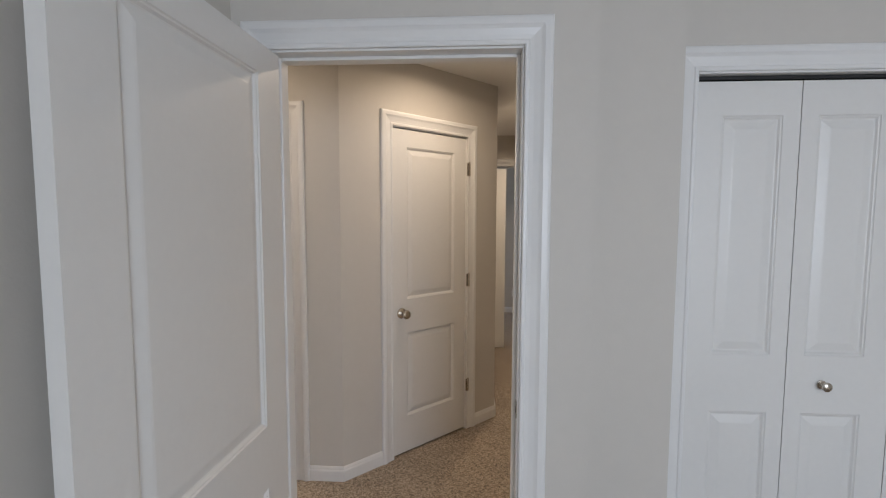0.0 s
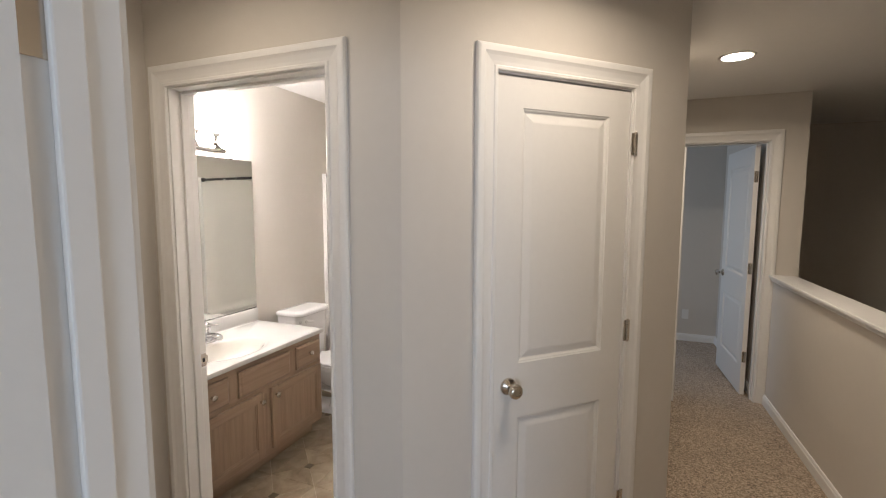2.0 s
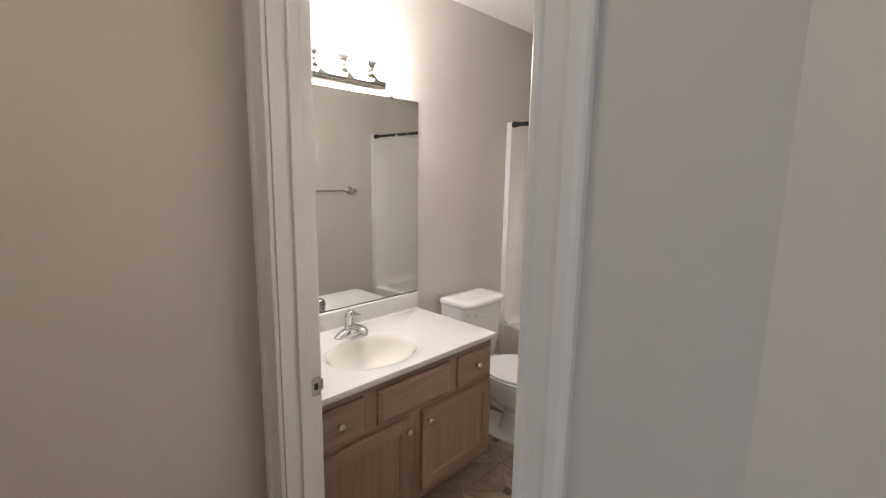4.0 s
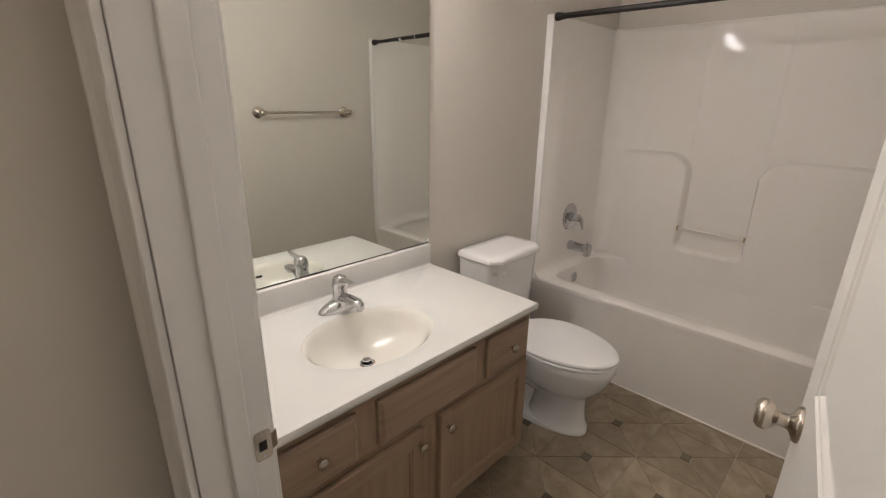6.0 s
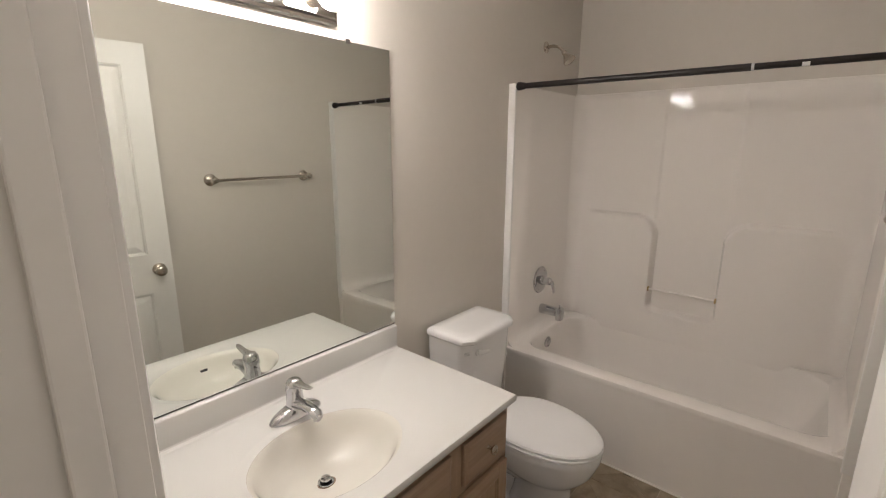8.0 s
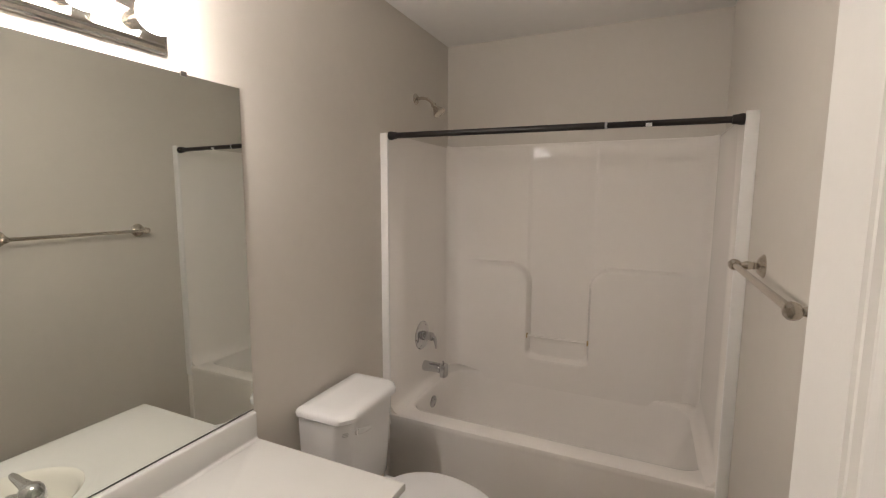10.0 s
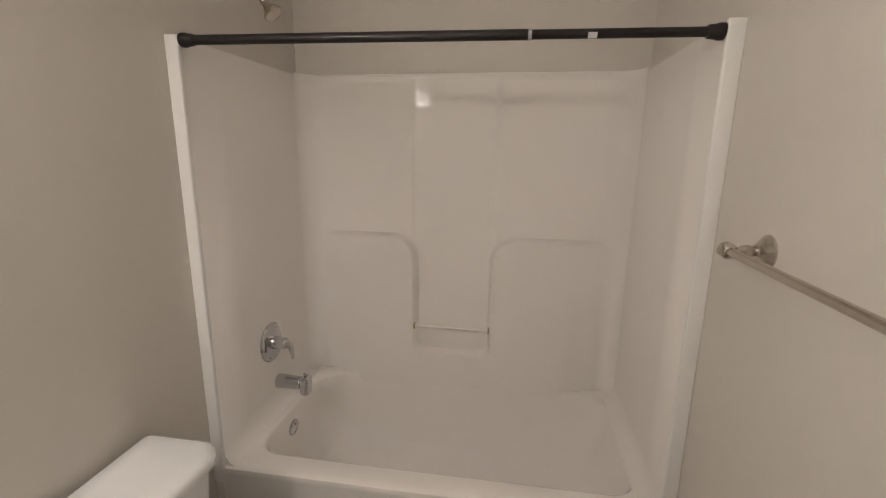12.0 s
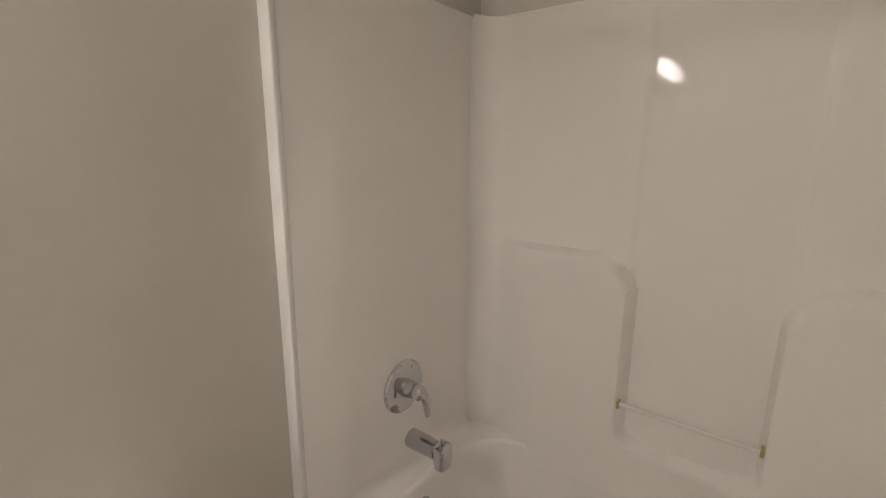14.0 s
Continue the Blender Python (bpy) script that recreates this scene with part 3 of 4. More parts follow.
def folding_leaf(m, w, h, label, knob, outer):
    """A two-panel bifold leaf; outer is 1 where the wide stile stands at local x = 0, -1 where it stands at w."""
    top = tagged(thing("door_folding", m, label, "folding door"), kind="structure")
    a, b = (0.094, w - 0.058) if outer > 0 else (0.058, w - 0.094)
    panels = [(a, b, 0.18, 0.79), (a, b, 1.005, h - 0.118)]
    leaf = part("leaf", door_leaf(w, h, 0.03, panels), DOORPAINT, top)
    for p in panels:
        part("panel", panel_bm(p, 0.0, -1), DOORPAINT, leaf)
        part("panel", panel_bm(p, 0.03, 1), DOORPAINT, leaf)
    if knob is not None:
        part("pull_knob", moved(lathe(((0.0, 0.0), (0.016, 0.0), (0.016, 0.003), (0.008, 0.006), (0.007, 0.016), (0.014, 0.021), (0.0175, 0.027), (0.0165, 0.032), (0.010, 0.036), (0.0, 0.0365))), Matrix.Translation((knob, 0, 0.90)) @ TO_NY), NICKEL, leaf, "small satin nickel pull knob", True)
    return top


LEAF = 0.360
for k, (label, knob, outer) in enumerate((("against the jamb", None, 1), ("with satin pull knob", 0.125, -1), ("of the second pair with satin pull knob", 0.225, 1), ("against the far jamb", None, -1))):
    folding_leaf(Matrix.Translation((0.0575 + k * (LEAF + 0.003), 3.233, 0.012)), LEAF, 1.982, "white folding closet door leaf " + label, knob, outer)


def strike_plate(m, label):
    top = thing("strike_plate", m, label, "strike plate")
    part("plate", moved(loft([rounded_rect(-0.028, 0.028, -0.014, 0.014, 0.006, z, 4) for z in (-0.0012, 0.0014)]), TO_X), NICKEL, top)
    part("lip", moved(box(-0.0012, 0.0012, 0.0, 0.012, -0.016, 0.016, 0.0008, 1), Matrix.Translation((0, 0.015, 0)) @ Matrix.Rotation(radians(25), 4, "Z")), NICKEL, top)
    # solid patch on the plate; its black paints the hole's shade
    part("latch_hole", box(0.0006, 0.0018, -0.007, 0.006, -0.009, 0.009), BLACK, top, "flat black patch for the latch hole's shade")
    for z in (-0.021, 0.021):
        part("screw", moved(lathe(((0.0, 0.0), (0.0035, 0.0), (0.003, 0.0008), (0.0, 0.001)), 12), Matrix.Translation((0.001, 0, z)) @ TO_X), CHROME, top)


strike_plate(Matrix.Translation((-2.4815, 4.091, 0.903)), "satin nickel strike plate on the bathroom jamb")
strike_plate(Matrix.Translation((-0.5835, 2.96, 0.905)) @ Matrix.Rotation(radians(180), 4, "Z") @ Matrix.Diagonal((1, -1, 1, 1)), "satin nickel strike plate on the bedroom jamb")


def downlight(x, y):
    top = thing("recessed_downlight", Matrix.Translation((x, y, CEIL)), "lit white recessed ceiling downlight", "ceiling light", "hall downlights")
    part("trim_ring", lathe(((0.078, 0.0), (0.095, 0.0), (0.095, -0.003), (0.090, -0.006), (0.080, -0.006), (0.078, 0.0)), 36), PLASTIC, top, smooth=True)
    part("lens", lathe(((0.0, -0.001), (0.078, -0.001), (0.078, -0.003), (0.0, -0.004)), 36), LENS, top, "glowing frosted lens")


downlight(-0.71, 4.05)
# no fixture is known here; this one goes with the added landing lamp
downlight(-1.98, 3.5)
downlight(-0.205, 5.80)
top = thing("wall_outlet", Matrix.Translation((-0.05, 8.597, 0.32)), "white duplex wall outlet in the far bedroom", "outlet")
part("cover_plate", box(-0.035, 0.035, -0.006, 0.0, -0.057, 0.057, 0.002), PLASTIC, top)
for z in (-0.02, 0.02):
    part("socket", box(-0.014, 0.014, -0.0075, -0.005, z - 0.014, z + 0.014, 0.002), PLASTIC, top)

# ---------------------------------------------------------------- vanity
VX, VZ, VY0, VY1 = -2.657, 0.748, 4.1085, 5.185      # counter front, counter top, ends
SX, SY, SRX, SRY = -2.902, 4.613, 0.163, 0.213       # bowl


def countertop():
    top = thing("vanity_countertop", Matrix.Translation((0, 0, 0)), "glossy white cultured marble vanity top with moulded oval bowl", "countertop")
    n = 64
    angs = [2 * math.pi * i / n for i in range(n)]
    x0, x1, y0, y1 = -3.249, VX, VY0, VY1

    def edge(a, z, inset):
        c, s = math.cos(a), math.sin(a)
        kx = ((x1 - inset - SX) if c > 0 else (SX - x0)) / max(abs(c), 1e-6)
        ky = ((y1 - inset - SY) if s > 0 else (SY - y0)) / max(abs(s), 1e-6)
        k = min(kx, ky)
        return (SX + c * k, SY + s * k, z)
    # angles that hit the corners exactly
    for cx, cy in ((x1, y1), (x0, y1), (x0, y0), (x1, y0)):
        a = math.atan2(cy - SY, cx - SX) % (2 * math.pi)
        angs[min(range(n), key=lambda i: abs(angs[i] - a))] = a
    def oval(k, z, shift=0.0):
        return [(SX + shift + SRX * k * math.cos(a), SY + SRY * k * math.sin(a), z) for a in angs]
    rings = [[edge(a, VZ - 0.026, 0.003) for a in angs], [edge(a, VZ - 0.022, 0.0) for a in angs], [edge(a, VZ - 0.005, 0.0) for a in angs], [edge(a, VZ - 0.001, 0.0015) for a in angs], [edge(a, VZ, 0.006) for a in angs],
             oval(1.20, VZ), oval(1.17, VZ - 0.0015), oval(1.10, VZ - 0.004), oval(1.04, VZ - 0.0065)]
    part("slab", loft(rings, caps=False), MARBLE, top, smooth=True)
    prof = ((1.04, 0.0065), (1.0, 0.012), (0.965, 0.022), (0.92, 0.040), (0.86, 0.062), (0.76, 0.086), (0.62, 0.104), (0.45, 0.116), (0.28, 0.122), (0.13, 0.125))
    rings = [oval(k, VZ - d, -0.03 * (1 - k)) for k, d in prof]
    part("bowl", loft(rings, caps=False), BOWL, top, "glossy moulded oval bowl with warm bounced light in its ivory colour", smooth=True)
    part("backsplash", box(-3.249, -3.226, VY0, VY1, VZ - 0.002, VZ + 0.094, 0.006, 3), MARBLE, top, smooth=True)
    part("splash_cove", loft([[(-3.228, y, VZ + 0.014), (-3.224, y, VZ + 0.005), (-3.213, y, VZ + 0.0008), (-3.228, y, VZ - 0.001)] for y in (VY0, VY1 - 0.006)]), MARBLE, top, smooth=True)
    dx, dz = SX - 0.03, VZ - 0.125
    dr = part("drain_flange", moved(lathe(((0.012, -0.012), (0.022, -0.003), (0.023, 0.0015), (0.0205, 0.003), (0.0165, 0.0005), (0.0165, -0.012)), 28), Matrix.Translation((dx, SY, dz))), CHROME, top, "chrome drain flange", True)
    part("drain_hole", moved(lathe(((0.0, -0.004), (0.0165, -0.004), (0.0165, -0.006), (0.0, -0.006)), 24), Matrix.Translation((dx, SY, dz))), BLACK, dr)
    part("stopper", moved(lathe(((0.0, 0.0), (0.009, 0.0), (0.009, 0.008), (0.0145, 0.0085), (0.0155, 0.011), (0.013, 0.0145), (0.006, 0.016), (0.0, 0.0162)), 24), Matrix.Translation((dx, SY, dz))), CHROME, top, "chrome pop-up stopper", True)
    ov = Matrix.Translation((SX + SRX * 0.885, SY, VZ - 0.055)) @ Matrix.Rotation(radians(-62), 4, "Y")
    ring = part("overflow_trim", moved(loft([rounded_rect(-0.010, 0.010, -0.020, 0.020, 0.008, z) for z in (0.0, 0.004)]), ov), CHROME, top, "chrome overflow trim")
    part("overflow_slot", moved(loft([rounded_rect(-0.005, 0.005, -0.014, 0.014, 0.004, z) for z in (0.0035, 0.005)]), ov), BLACK, ring)


countertop()


def faucet():
    top = thing("faucet", Matrix.Translation((-3.112, 4.64, VZ + 0.0005)) @ Matrix.Scale(1.04, 4), "chrome single-lever centerset basin faucet", "faucet")
    rings = []
    for k, z in ((1.0, 0.0), (1.02, 0.004), (0.96, 0.012), (0.80, 0.022), (0.55, 0.030), (0.34, 0.036)):
        rings.append(superellipse(0, 0, 0.029 * (0.55 + 0.45 * k), 0.082 * k, z, 36, 2.3))
    part("base_plate", loft(rings), CHROME, top, smooth=True)
    part("body", lathe(((0.029, 0.018), (0.027, 0.035), (0.0245, 0.055), (0.0235, 0.075), (0.024, 0.080)), 28), CHROME, top, smooth=True)
    pts = [(0.0, 0, 0.040), (0.03, 0, 0.048), (0.06, 0, 0.053), (0.09, 0, 0.052), (0.112, 0, 0.046), (0.122, 0, 0.040)]
    rr = []
    for (x, y, z), (a, b) in zip(pts, ((0.022, 0.016), (0.021, 0.016), (0.019, 0.0145), (0.018, 0.0135), (0.0165, 0.0125), (0.010, 0.008))):
        rr.append([(x + 0.2 * b * math.sin(t), y + a * math.cos(t), z + b * math.sin(t)) for t in [2 * math.pi * i / 20 for i in range(20)]])
    part("spout", loft(rr), CHROME, top, smooth=True)
    part("aerator", moved(lathe(((0.0, -0.014), (0.010, -0.014), (0.0105, 0.0), (0.0, 0.0)), 18), Matrix.Translation((0.108, 0, 0.042))), CHROME, top, smooth=True)
    dome = []
    for k, z in ((1.0, 0.081), (1.04, 0.086), (1.02, 0.098), (0.92, 0.108), (0.7, 0.116), (0.35, 0.120), (0.05, 0.121)):
        dome.append([(0.026 * k * math.cos(t) + 0.004 * (z - 0.08) / 0.04, 0.0255 * k * math.sin(t), z) for t in [2 * math.pi * i / 24 for i in range(24)]])
    hd = part("handle", loft(dome), CHROME, top, "chrome domed handle", True)
    lev = []
    for (x, z), (a, b) in zip(((0.005, 0.106), (0.03, 0.110), (0.055, 0.112), (0.078, 0.116), (0.090, 0.119)), ((0.018, 0.010), (0.014, 0.0065), (0.011, 0.0045), (0.010, 0.004), (0.006, 0.003))):
        lev.append([(x, a * math.cos(t), z + b * math.sin(t)) for t in [2 * math.pi * i / 16 for i in range(16)]])
    part("lever", loft(lev), CHROME, hd, smooth=True)
    part("lift_rod", tube([(-0.026, 0, 0.02), (-0.026, 0, 0.066)], 0.0022, 8), CHROME, top)
    part("lift_knob", moved(lathe(((0.0, 0.0), (0.0045, 0.001), (0.006, 0.006), (0.0045, 0.011), (0.0, 0.012)), 14), Matrix.Translation((-0.026, 0, 0.064))), CHROME, top, smooth=True)


faucet()

CF = -2.691      # cabinet face


def knob_at(parent, y, z, x):
    part("pull_knob", moved(lathe(((0.0, 0.0), (0.0075, 0.0), (0.006, 0.004), (0.0055, 0.012), (0.010, 0.016), (0.0155, 0.020), (0.0165, 0.024), (0.0145, 0.028), (0.008, 0.0305), (0.0, 0.031)), 22), Matrix.Translation((x, y, z)) @ TO_X), NICKEL, parent, "satin nickel mushroom knob", True)


def slab_front(name, parent, y0, y1, z0, z1):
    """A drawer front with a wide routed edge."""
    rings = [[(CF + d, y0 + i, z0 + i), (CF + d, y1 - i, z0 + i), (CF + d, y1 - i, z1 - i), (CF + d, y0 + i, z1 - i)] for i, d in ((0.0, 0.0005), (0.0, 0.010), (0.003, 0.013), (0.006, 0.0135), (0.014, 0.019), (0.017, 0.0195))]
    return part(name, loft(rings), OAK_H, parent)


def framed_door(parent, y0, y1, z0, z1, knob):
    x0, x1, s = CF + 0.0005, CF + 0.0195, 0.052
    d = part("cabinet_door", box(x0 + 0.004, x0 + 0.011, y0 + s - 0.004, y1 - s + 0.004, z0 + s - 0.004, z1 - s + 0.004), OAK_V, parent, "pickled oak recessed-panel door")
    part("stile", box(x0, x1, y0, y0 + s, z0, z1, 0.0035), OAK_V, d)
    part("stile", box(x0, x1, y1 - s, y1, z0, z1, 0.0035), OAK_V, d)
    part("rail", box(x0, x1 - 0.0006, y0 + s - 0.002, y1 - s + 0.002, z0, z0 + s, 0.0035), OAK_H, d)
    part("rail", box(x0, x1 - 0.0006, y0 + s - 0.002, y1 - s + 0.002, z1 - s, z1, 0.0035), OAK_H, d)
    for a, b, c, e in ((y0 + s, y0 + s + 0.009, z0 + s, z1 - s), (y1 - s - 0.009, y1 - s, z0 + s, z1 - s)):
        part("panel_bead", box(x0 + 0.009, x1 - 0.004, a, b, c, e, 0.003), OAK_V, d)
    for c, e in ((z0 + s, z0 + s + 0.009), (z1 - s - 0.009, z1 - s)):
        part("panel_bead", box(x0 + 0.009, x1 - 0.0045, y0 + s + 0.007, y1 - s - 0.007, c, e, 0.003), OAK_H, d)
    knob_at(d, *knob, x1)
    return d


def vanity():
    top = thing("vanity_cabinet", Matrix.Translation((-2.98, 4.67, 0)), "pickled oak vanity cabinet with doors and drawers", "cabinet")
    o = Matrix.Translation((2.98, -4.67, 0))
    bm = box(-3.249, CF - 0.019, VY0 + 0.002, 5.181, 0.10, VZ - 0.135)
    body = part("carcass", bm, OAK_V, top)
    part("side_panel", box(-3.249, CF - 0.0192, 5.163, 5.1815, 0.101, VZ - 0.0265), OAK_V, top)
    part("toe_kick", box(-3.20, CF - 0.075, VY0 + 0.003, 5.177, 0.0, 0.10), OAK_H, top)
    # face frame
    for a, b in ((VY0 + 0.002, 4.155), (5.161, 5.184)):
        part("face_stile", box(CF - 0.019, CF, a, b, 0.10, VZ - 0.0265, 0.001, 1), OAK_V, top)
    for a, b in ((0.10, 0.148), (0.485, 0.552), (0.668, VZ - 0.0265)):
        part("face_rail", box(CF - 0.019, CF - 0.0004, 4.153, 5.163, a, b, 0.001, 1), OAK_H, top)
    for a, b in ((4.39, 4.478), (4.86, 4.94)):
        part("face_mullion", box(CF - 0.019, CF - 0.0006, a, b, 0.549, 0.671, 0.001, 1), OAK_V, top)
    part("face_mullion", box(CF - 0.019, CF - 0.0006, 4.625, 4.712, 0.144, 0.489, 0.001, 1), OAK_V, top)
    for a, b, kn in ((4.165, 4.400, 4.283), (4.930, 5.164, 5.046)):
        d = slab_front("drawer_front", top, a, b, 0.534, 0.682)
        knob_at(d, kn, 0.618, CF + 0.0195)
    slab_front("false_front", top, 4.468, 4.870, 0.534, 0.682)
    framed_door(top, 4.165, 4.634, 0.130, 0.508, (4.608, 0.460))
    framed_door(top, 4.702, 5.166, 0.130, 0.508, (4.729, 0.460))
    for ob in top.children:
        ob.data.transform(o)
        for c in ob.children:
            c.data.transform(o)
    return top


vanity()

# mirror and light bar
top = thing("wall_mirror", Matrix.Translation((-3.25, 4.653, 1.3675)), "large frameless rectangular wall mirror above the backsplash", "mirror")
part("glass", box(0.0015, 0.0065, -0.535, 0.535, -0.5205, 0.525), MIRROR, top)
part("backing_edge", box(0.0008, 0.0025, -0.5385, 0.5385, -0.5255, 0.5265), BRONZE, top, "dark mirror backing edge")
for y in (-0.35, 0.35):
    part("mirror_clip", box(0.001, 0.0085, y - 0.010, y + 0.010, 0.518, 0.533, 0.001, 1), CHROME, top)

top = thing("vanity_light_bar", Matrix.Translation((-3.25, 4.640, 1.986)), "brushed nickel vanity light bar with lit globe bulbs", "wall light")
part("back_bar", loft([[(x, s * (0.314 - i), t * (0.060 - i)) for s, t in ((-1, -1), (1, -1), (1, 1), (-1, 1))] for x, i in ((0.0005, 0.0), (0.018, 0.0), (0.024, 0.004), (0.026, 0.012), (0.034, 0.016), (0.036, 0.020))]), POLISHED, top)
for k in range(4):
    y = (k - 1.5) * 0.153
    sk = part("socket_cup", moved(lathe(((0.0, 0.0), (0.023, 0.0), (0.023, 0.030), (0.019, 0.034), (0.0, 0.034)), 24), Matrix.Translation((0.035, y, 0)) @ TO_X), NICKEL, top, smooth=True)
    prof = [(0.0, 0.030), (0.014, 0.032)] + [(0.0475 * math.sin(a), 0.082 - 0.0475 * math.cos(a)) for a in [radians(d) for d in (28, 45, 60, 75, 90, 105, 120, 135, 150, 165, 179)]]
    part("globe_bulb", moved(lathe(prof, 24), Matrix.Translation((0.035, y, 0)) @ TO_X), BULB_GLASS, sk, "lit round white bulb", True)

# ---------------------------------------------------------------- toilet
TY = 5.542


def toilet():
    top = thing("toilet", Matrix.Translation((-2.99, TY, 0)), "white two-piece toilet with closed lid", "toilet")

    def egg(cx, rx0, rx1, ry, z, n=40):
        out = []
        for i in range(n):
            a = 2 * math.pi * i / n
            c, s = math.cos(a), math.sin(a)
            out.append((cx + (rx1 if c > 0 else rx0) * c, ry * s, z))
        return out
    pedestal = [egg(0.27, 0.15, 0.145, 0.104, 0.022), egg(0.27, 0.145, 0.138, 0.097, 0.035), egg(0.27, 0.135, 0.130, 0.089, 0.07), egg(0.27, 0.125, 0.125, 0.083, 0.12), egg(0.27, 0.125, 0.126, 0.084, 0.165), egg(0.265, 0.135, 0.137, 0.092, 0.19),
                egg(0.25, 0.18, 0.178, 0.118, 0.215), egg(0.23, 0.22, 0.226, 0.145, 0.245), egg(0.22, 0.24, 0.258, 0.161, 0.275), egg(0.213, 0.25, 0.279, 0.172, 0.31), egg(0.215, 0.25, 0.292, 0.179, 0.35), egg(0.215, 0.25, 0.293, 0.181, 0.375), egg(0.215, 0.245, 0.288, 0.177, 0.382)]
    part("bowl", loft(pedestal), CERAMIC, top, smooth=True)
    part("trapway", tube([(0.30, 0, 0.16), (0.10, 0, 0.20), (0.02, 0, 0.25), (-0.06, 0, 0.22), (-0.09, 0, 0.12), (-0.09, 0, 0.02)], [0.06, 0.075, 0.095, 0.098, 0.10, 0.104], 20), CERAMIC, top, smooth=True)
    part("foot", loft([egg(0.14, 0.33, 0.278, 0.112, 0.0), egg(0.14, 0.33, 0.278, 0.112, 0.016), egg(0.14, 0.325, 0.273, 0.107, 0.023), egg(0.14, 0.30, 0.25, 0.085, 0.027)]), CERAMIC, top, smooth=True)
    part("deck", loft([rounded_rect(-0.21, 0.08, -0.115, 0.115, 0.04, z) for z in (0.28, 0.372)] + [rounded_rect(-0.206, 0.076, -0.111, 0.111, 0.04, 0.378)]), CERAMIC, top, smooth=True)
    seat = [egg(0.22, 0.205, 0.288, 0.182, 0.384), egg(0.22, 0.21, 0.293, 0.187, 0.388), egg(0.22, 0.21, 0.293, 0.187, 0.396), egg(0.22, 0.205, 0.288, 0.182, 0.400)]
    part("seat", loft(seat), SEAT, top, smooth=True)
    lid = [egg(0.22, 0.205, 0.284, 0.180, 0.4015), egg(0.22, 0.21, 0.290, 0.185, 0.4055), egg(0.22, 0.21, 0.290, 0.185, 0.412), egg(0.22, 0.205, 0.284, 0.180, 0.418), egg(0.22, 0.18, 0.258, 0.155, 0.4215), egg(0.22, 0.08, 0.11, 0.07, 0.424)]
    part("lid", loft(lid), SEAT, top, smooth=True)
    for s in (-1, 1):
        part("seat_hinge", box(-0.015, 0.030, s * 0.075 - 0.016, s * 0.075 + 0.016, 0.379, 0.412, 0.006, 3), SEAT, top, smooth=True)
        part("bolt_cap", moved(lathe(((0.013, 0.0), (0.013, 0.006), (0.009, 0.014), (0.0, 0.017)), 16), Matrix.Translation((0.10, s * 0.096, 0.017))), SEAT, top, smooth=True)

    def tank_ring(x0, x1, hw, z, cham=0.055):
        pts = [(x0, -hw), (x1 - cham * 0.75, -hw), (x1, -hw + cham), (x1, hw - cham), (x1 - cham * 0.75, hw), (x0, hw)]
        out = []
        for i, p in enumerate(pts):
            a, b = Vector(pts[i - 1]), Vector(pts[(i + 1) % 6])
            p = Vector(p)
            r = 0.018
            q0, q1 = p + (a - p).normalized() * r, p + (b - p).normalized() * r
            for t in (0.0, 0.25, 0.5, 0.75, 1.0):
                v = q0 * (1 - t) ** 2 + p * 2 * t * (1 - t) + q1 * t * t
                out.append((v.x, v.y * 0.93 + 0.012, z + 0.004))
        return out
    part("tank", loft([tank_ring(-0.225, -0.045, 0.170, 0.380, 0.045), tank_ring(-0.23, -0.035, 0.182, 0.395, 0.048), tank_ring(-0.235, -0.022, 0.196, 0.60), tank_ring(-0.237, -0.015, 0.200, 0.735)]), CERAMIC, top, smooth=True)
    part("tank_lid", loft([tank_ring(-0.238, -0.006, 0.205, 0.736), tank_ring(-0.240, 0.0, 0.210, 0.741), tank_ring(-0.241, 0.001, 0.211, 0.757), tank_ring(-0.238, -0.004, 0.206, 0.766), tank_ring(-0.23, -0.016, 0.193, 0.772), tank_ring(-0.19, -0.06, 0.15, 0.774, 0.04)]), CERAMIC, top, smooth=True)
    lv = part("flush_lever_base", moved(lathe(((0.0, 0.0), (0.014, 0.0), (0.013, 0.008), (0.0, 0.010)), 18), Matrix.Translation((-0.016, -0.102, 0.696)) @ TO_X), SEAT, top, "white flush lever", True)
    part("flush_lever", loft([[(x - 0.004 + 0.3 * b * math.cos(t), y, 0.696 + dz + b * math.sin(t)) for t in [2 * math.pi * i / 12 for i in range(12)]] for x, y, dz, b in ((0.0, -0.108, 0.004, 0.012), (0.006, -0.09, 0.001, 0.012), (0.010, -0.065, -0.004, 0.010), (0.010, -0.042, -0.008, 0.008))]), SEAT, lv, smooth=True)
    # small printed lines on the tank's chamfered corner
    for k, wdt in enumerate((0.020, 0.026, 0.022)):
        part("printed_line", moved(box(-wdt / 2, wdt / 2, -0.0006, 0.0002, -0.0011, 0.0011), Matrix.Translation((-0.0335, -0.149, 0.704 - k * 0.006)) @ Matrix.Rotation(radians(53), 4, "Z")), INK, top, "small grey printed line")
    return top


toilet()
top = thing("supply_valve", Matrix.Translation((-3.25, 5.34, 0.17)), "chrome water stop valve with supply hose by the toilet", "valve")
part("escutcheon", moved(lathe(((0.0, 0.0005), (0.03, 0.0005), (0.026, 0.006), (0.010, 0.010), (0.0, 0.010)), 20), TO_X), CHROME, top, smooth=True)
part("valve_body", tube([(0.008, 0, 0), (0.06, 0, 0)], 0.009, 12), CHROME, top, smooth=True)
part("supply_hose", tube([(0.05, 0, 0.005), (0.05, 0.0, 0.08), (0.055, 0.03, 0.16), (0.08, 0.07, 0.212)], 0.006, 10), CHROME, top, smooth=True)

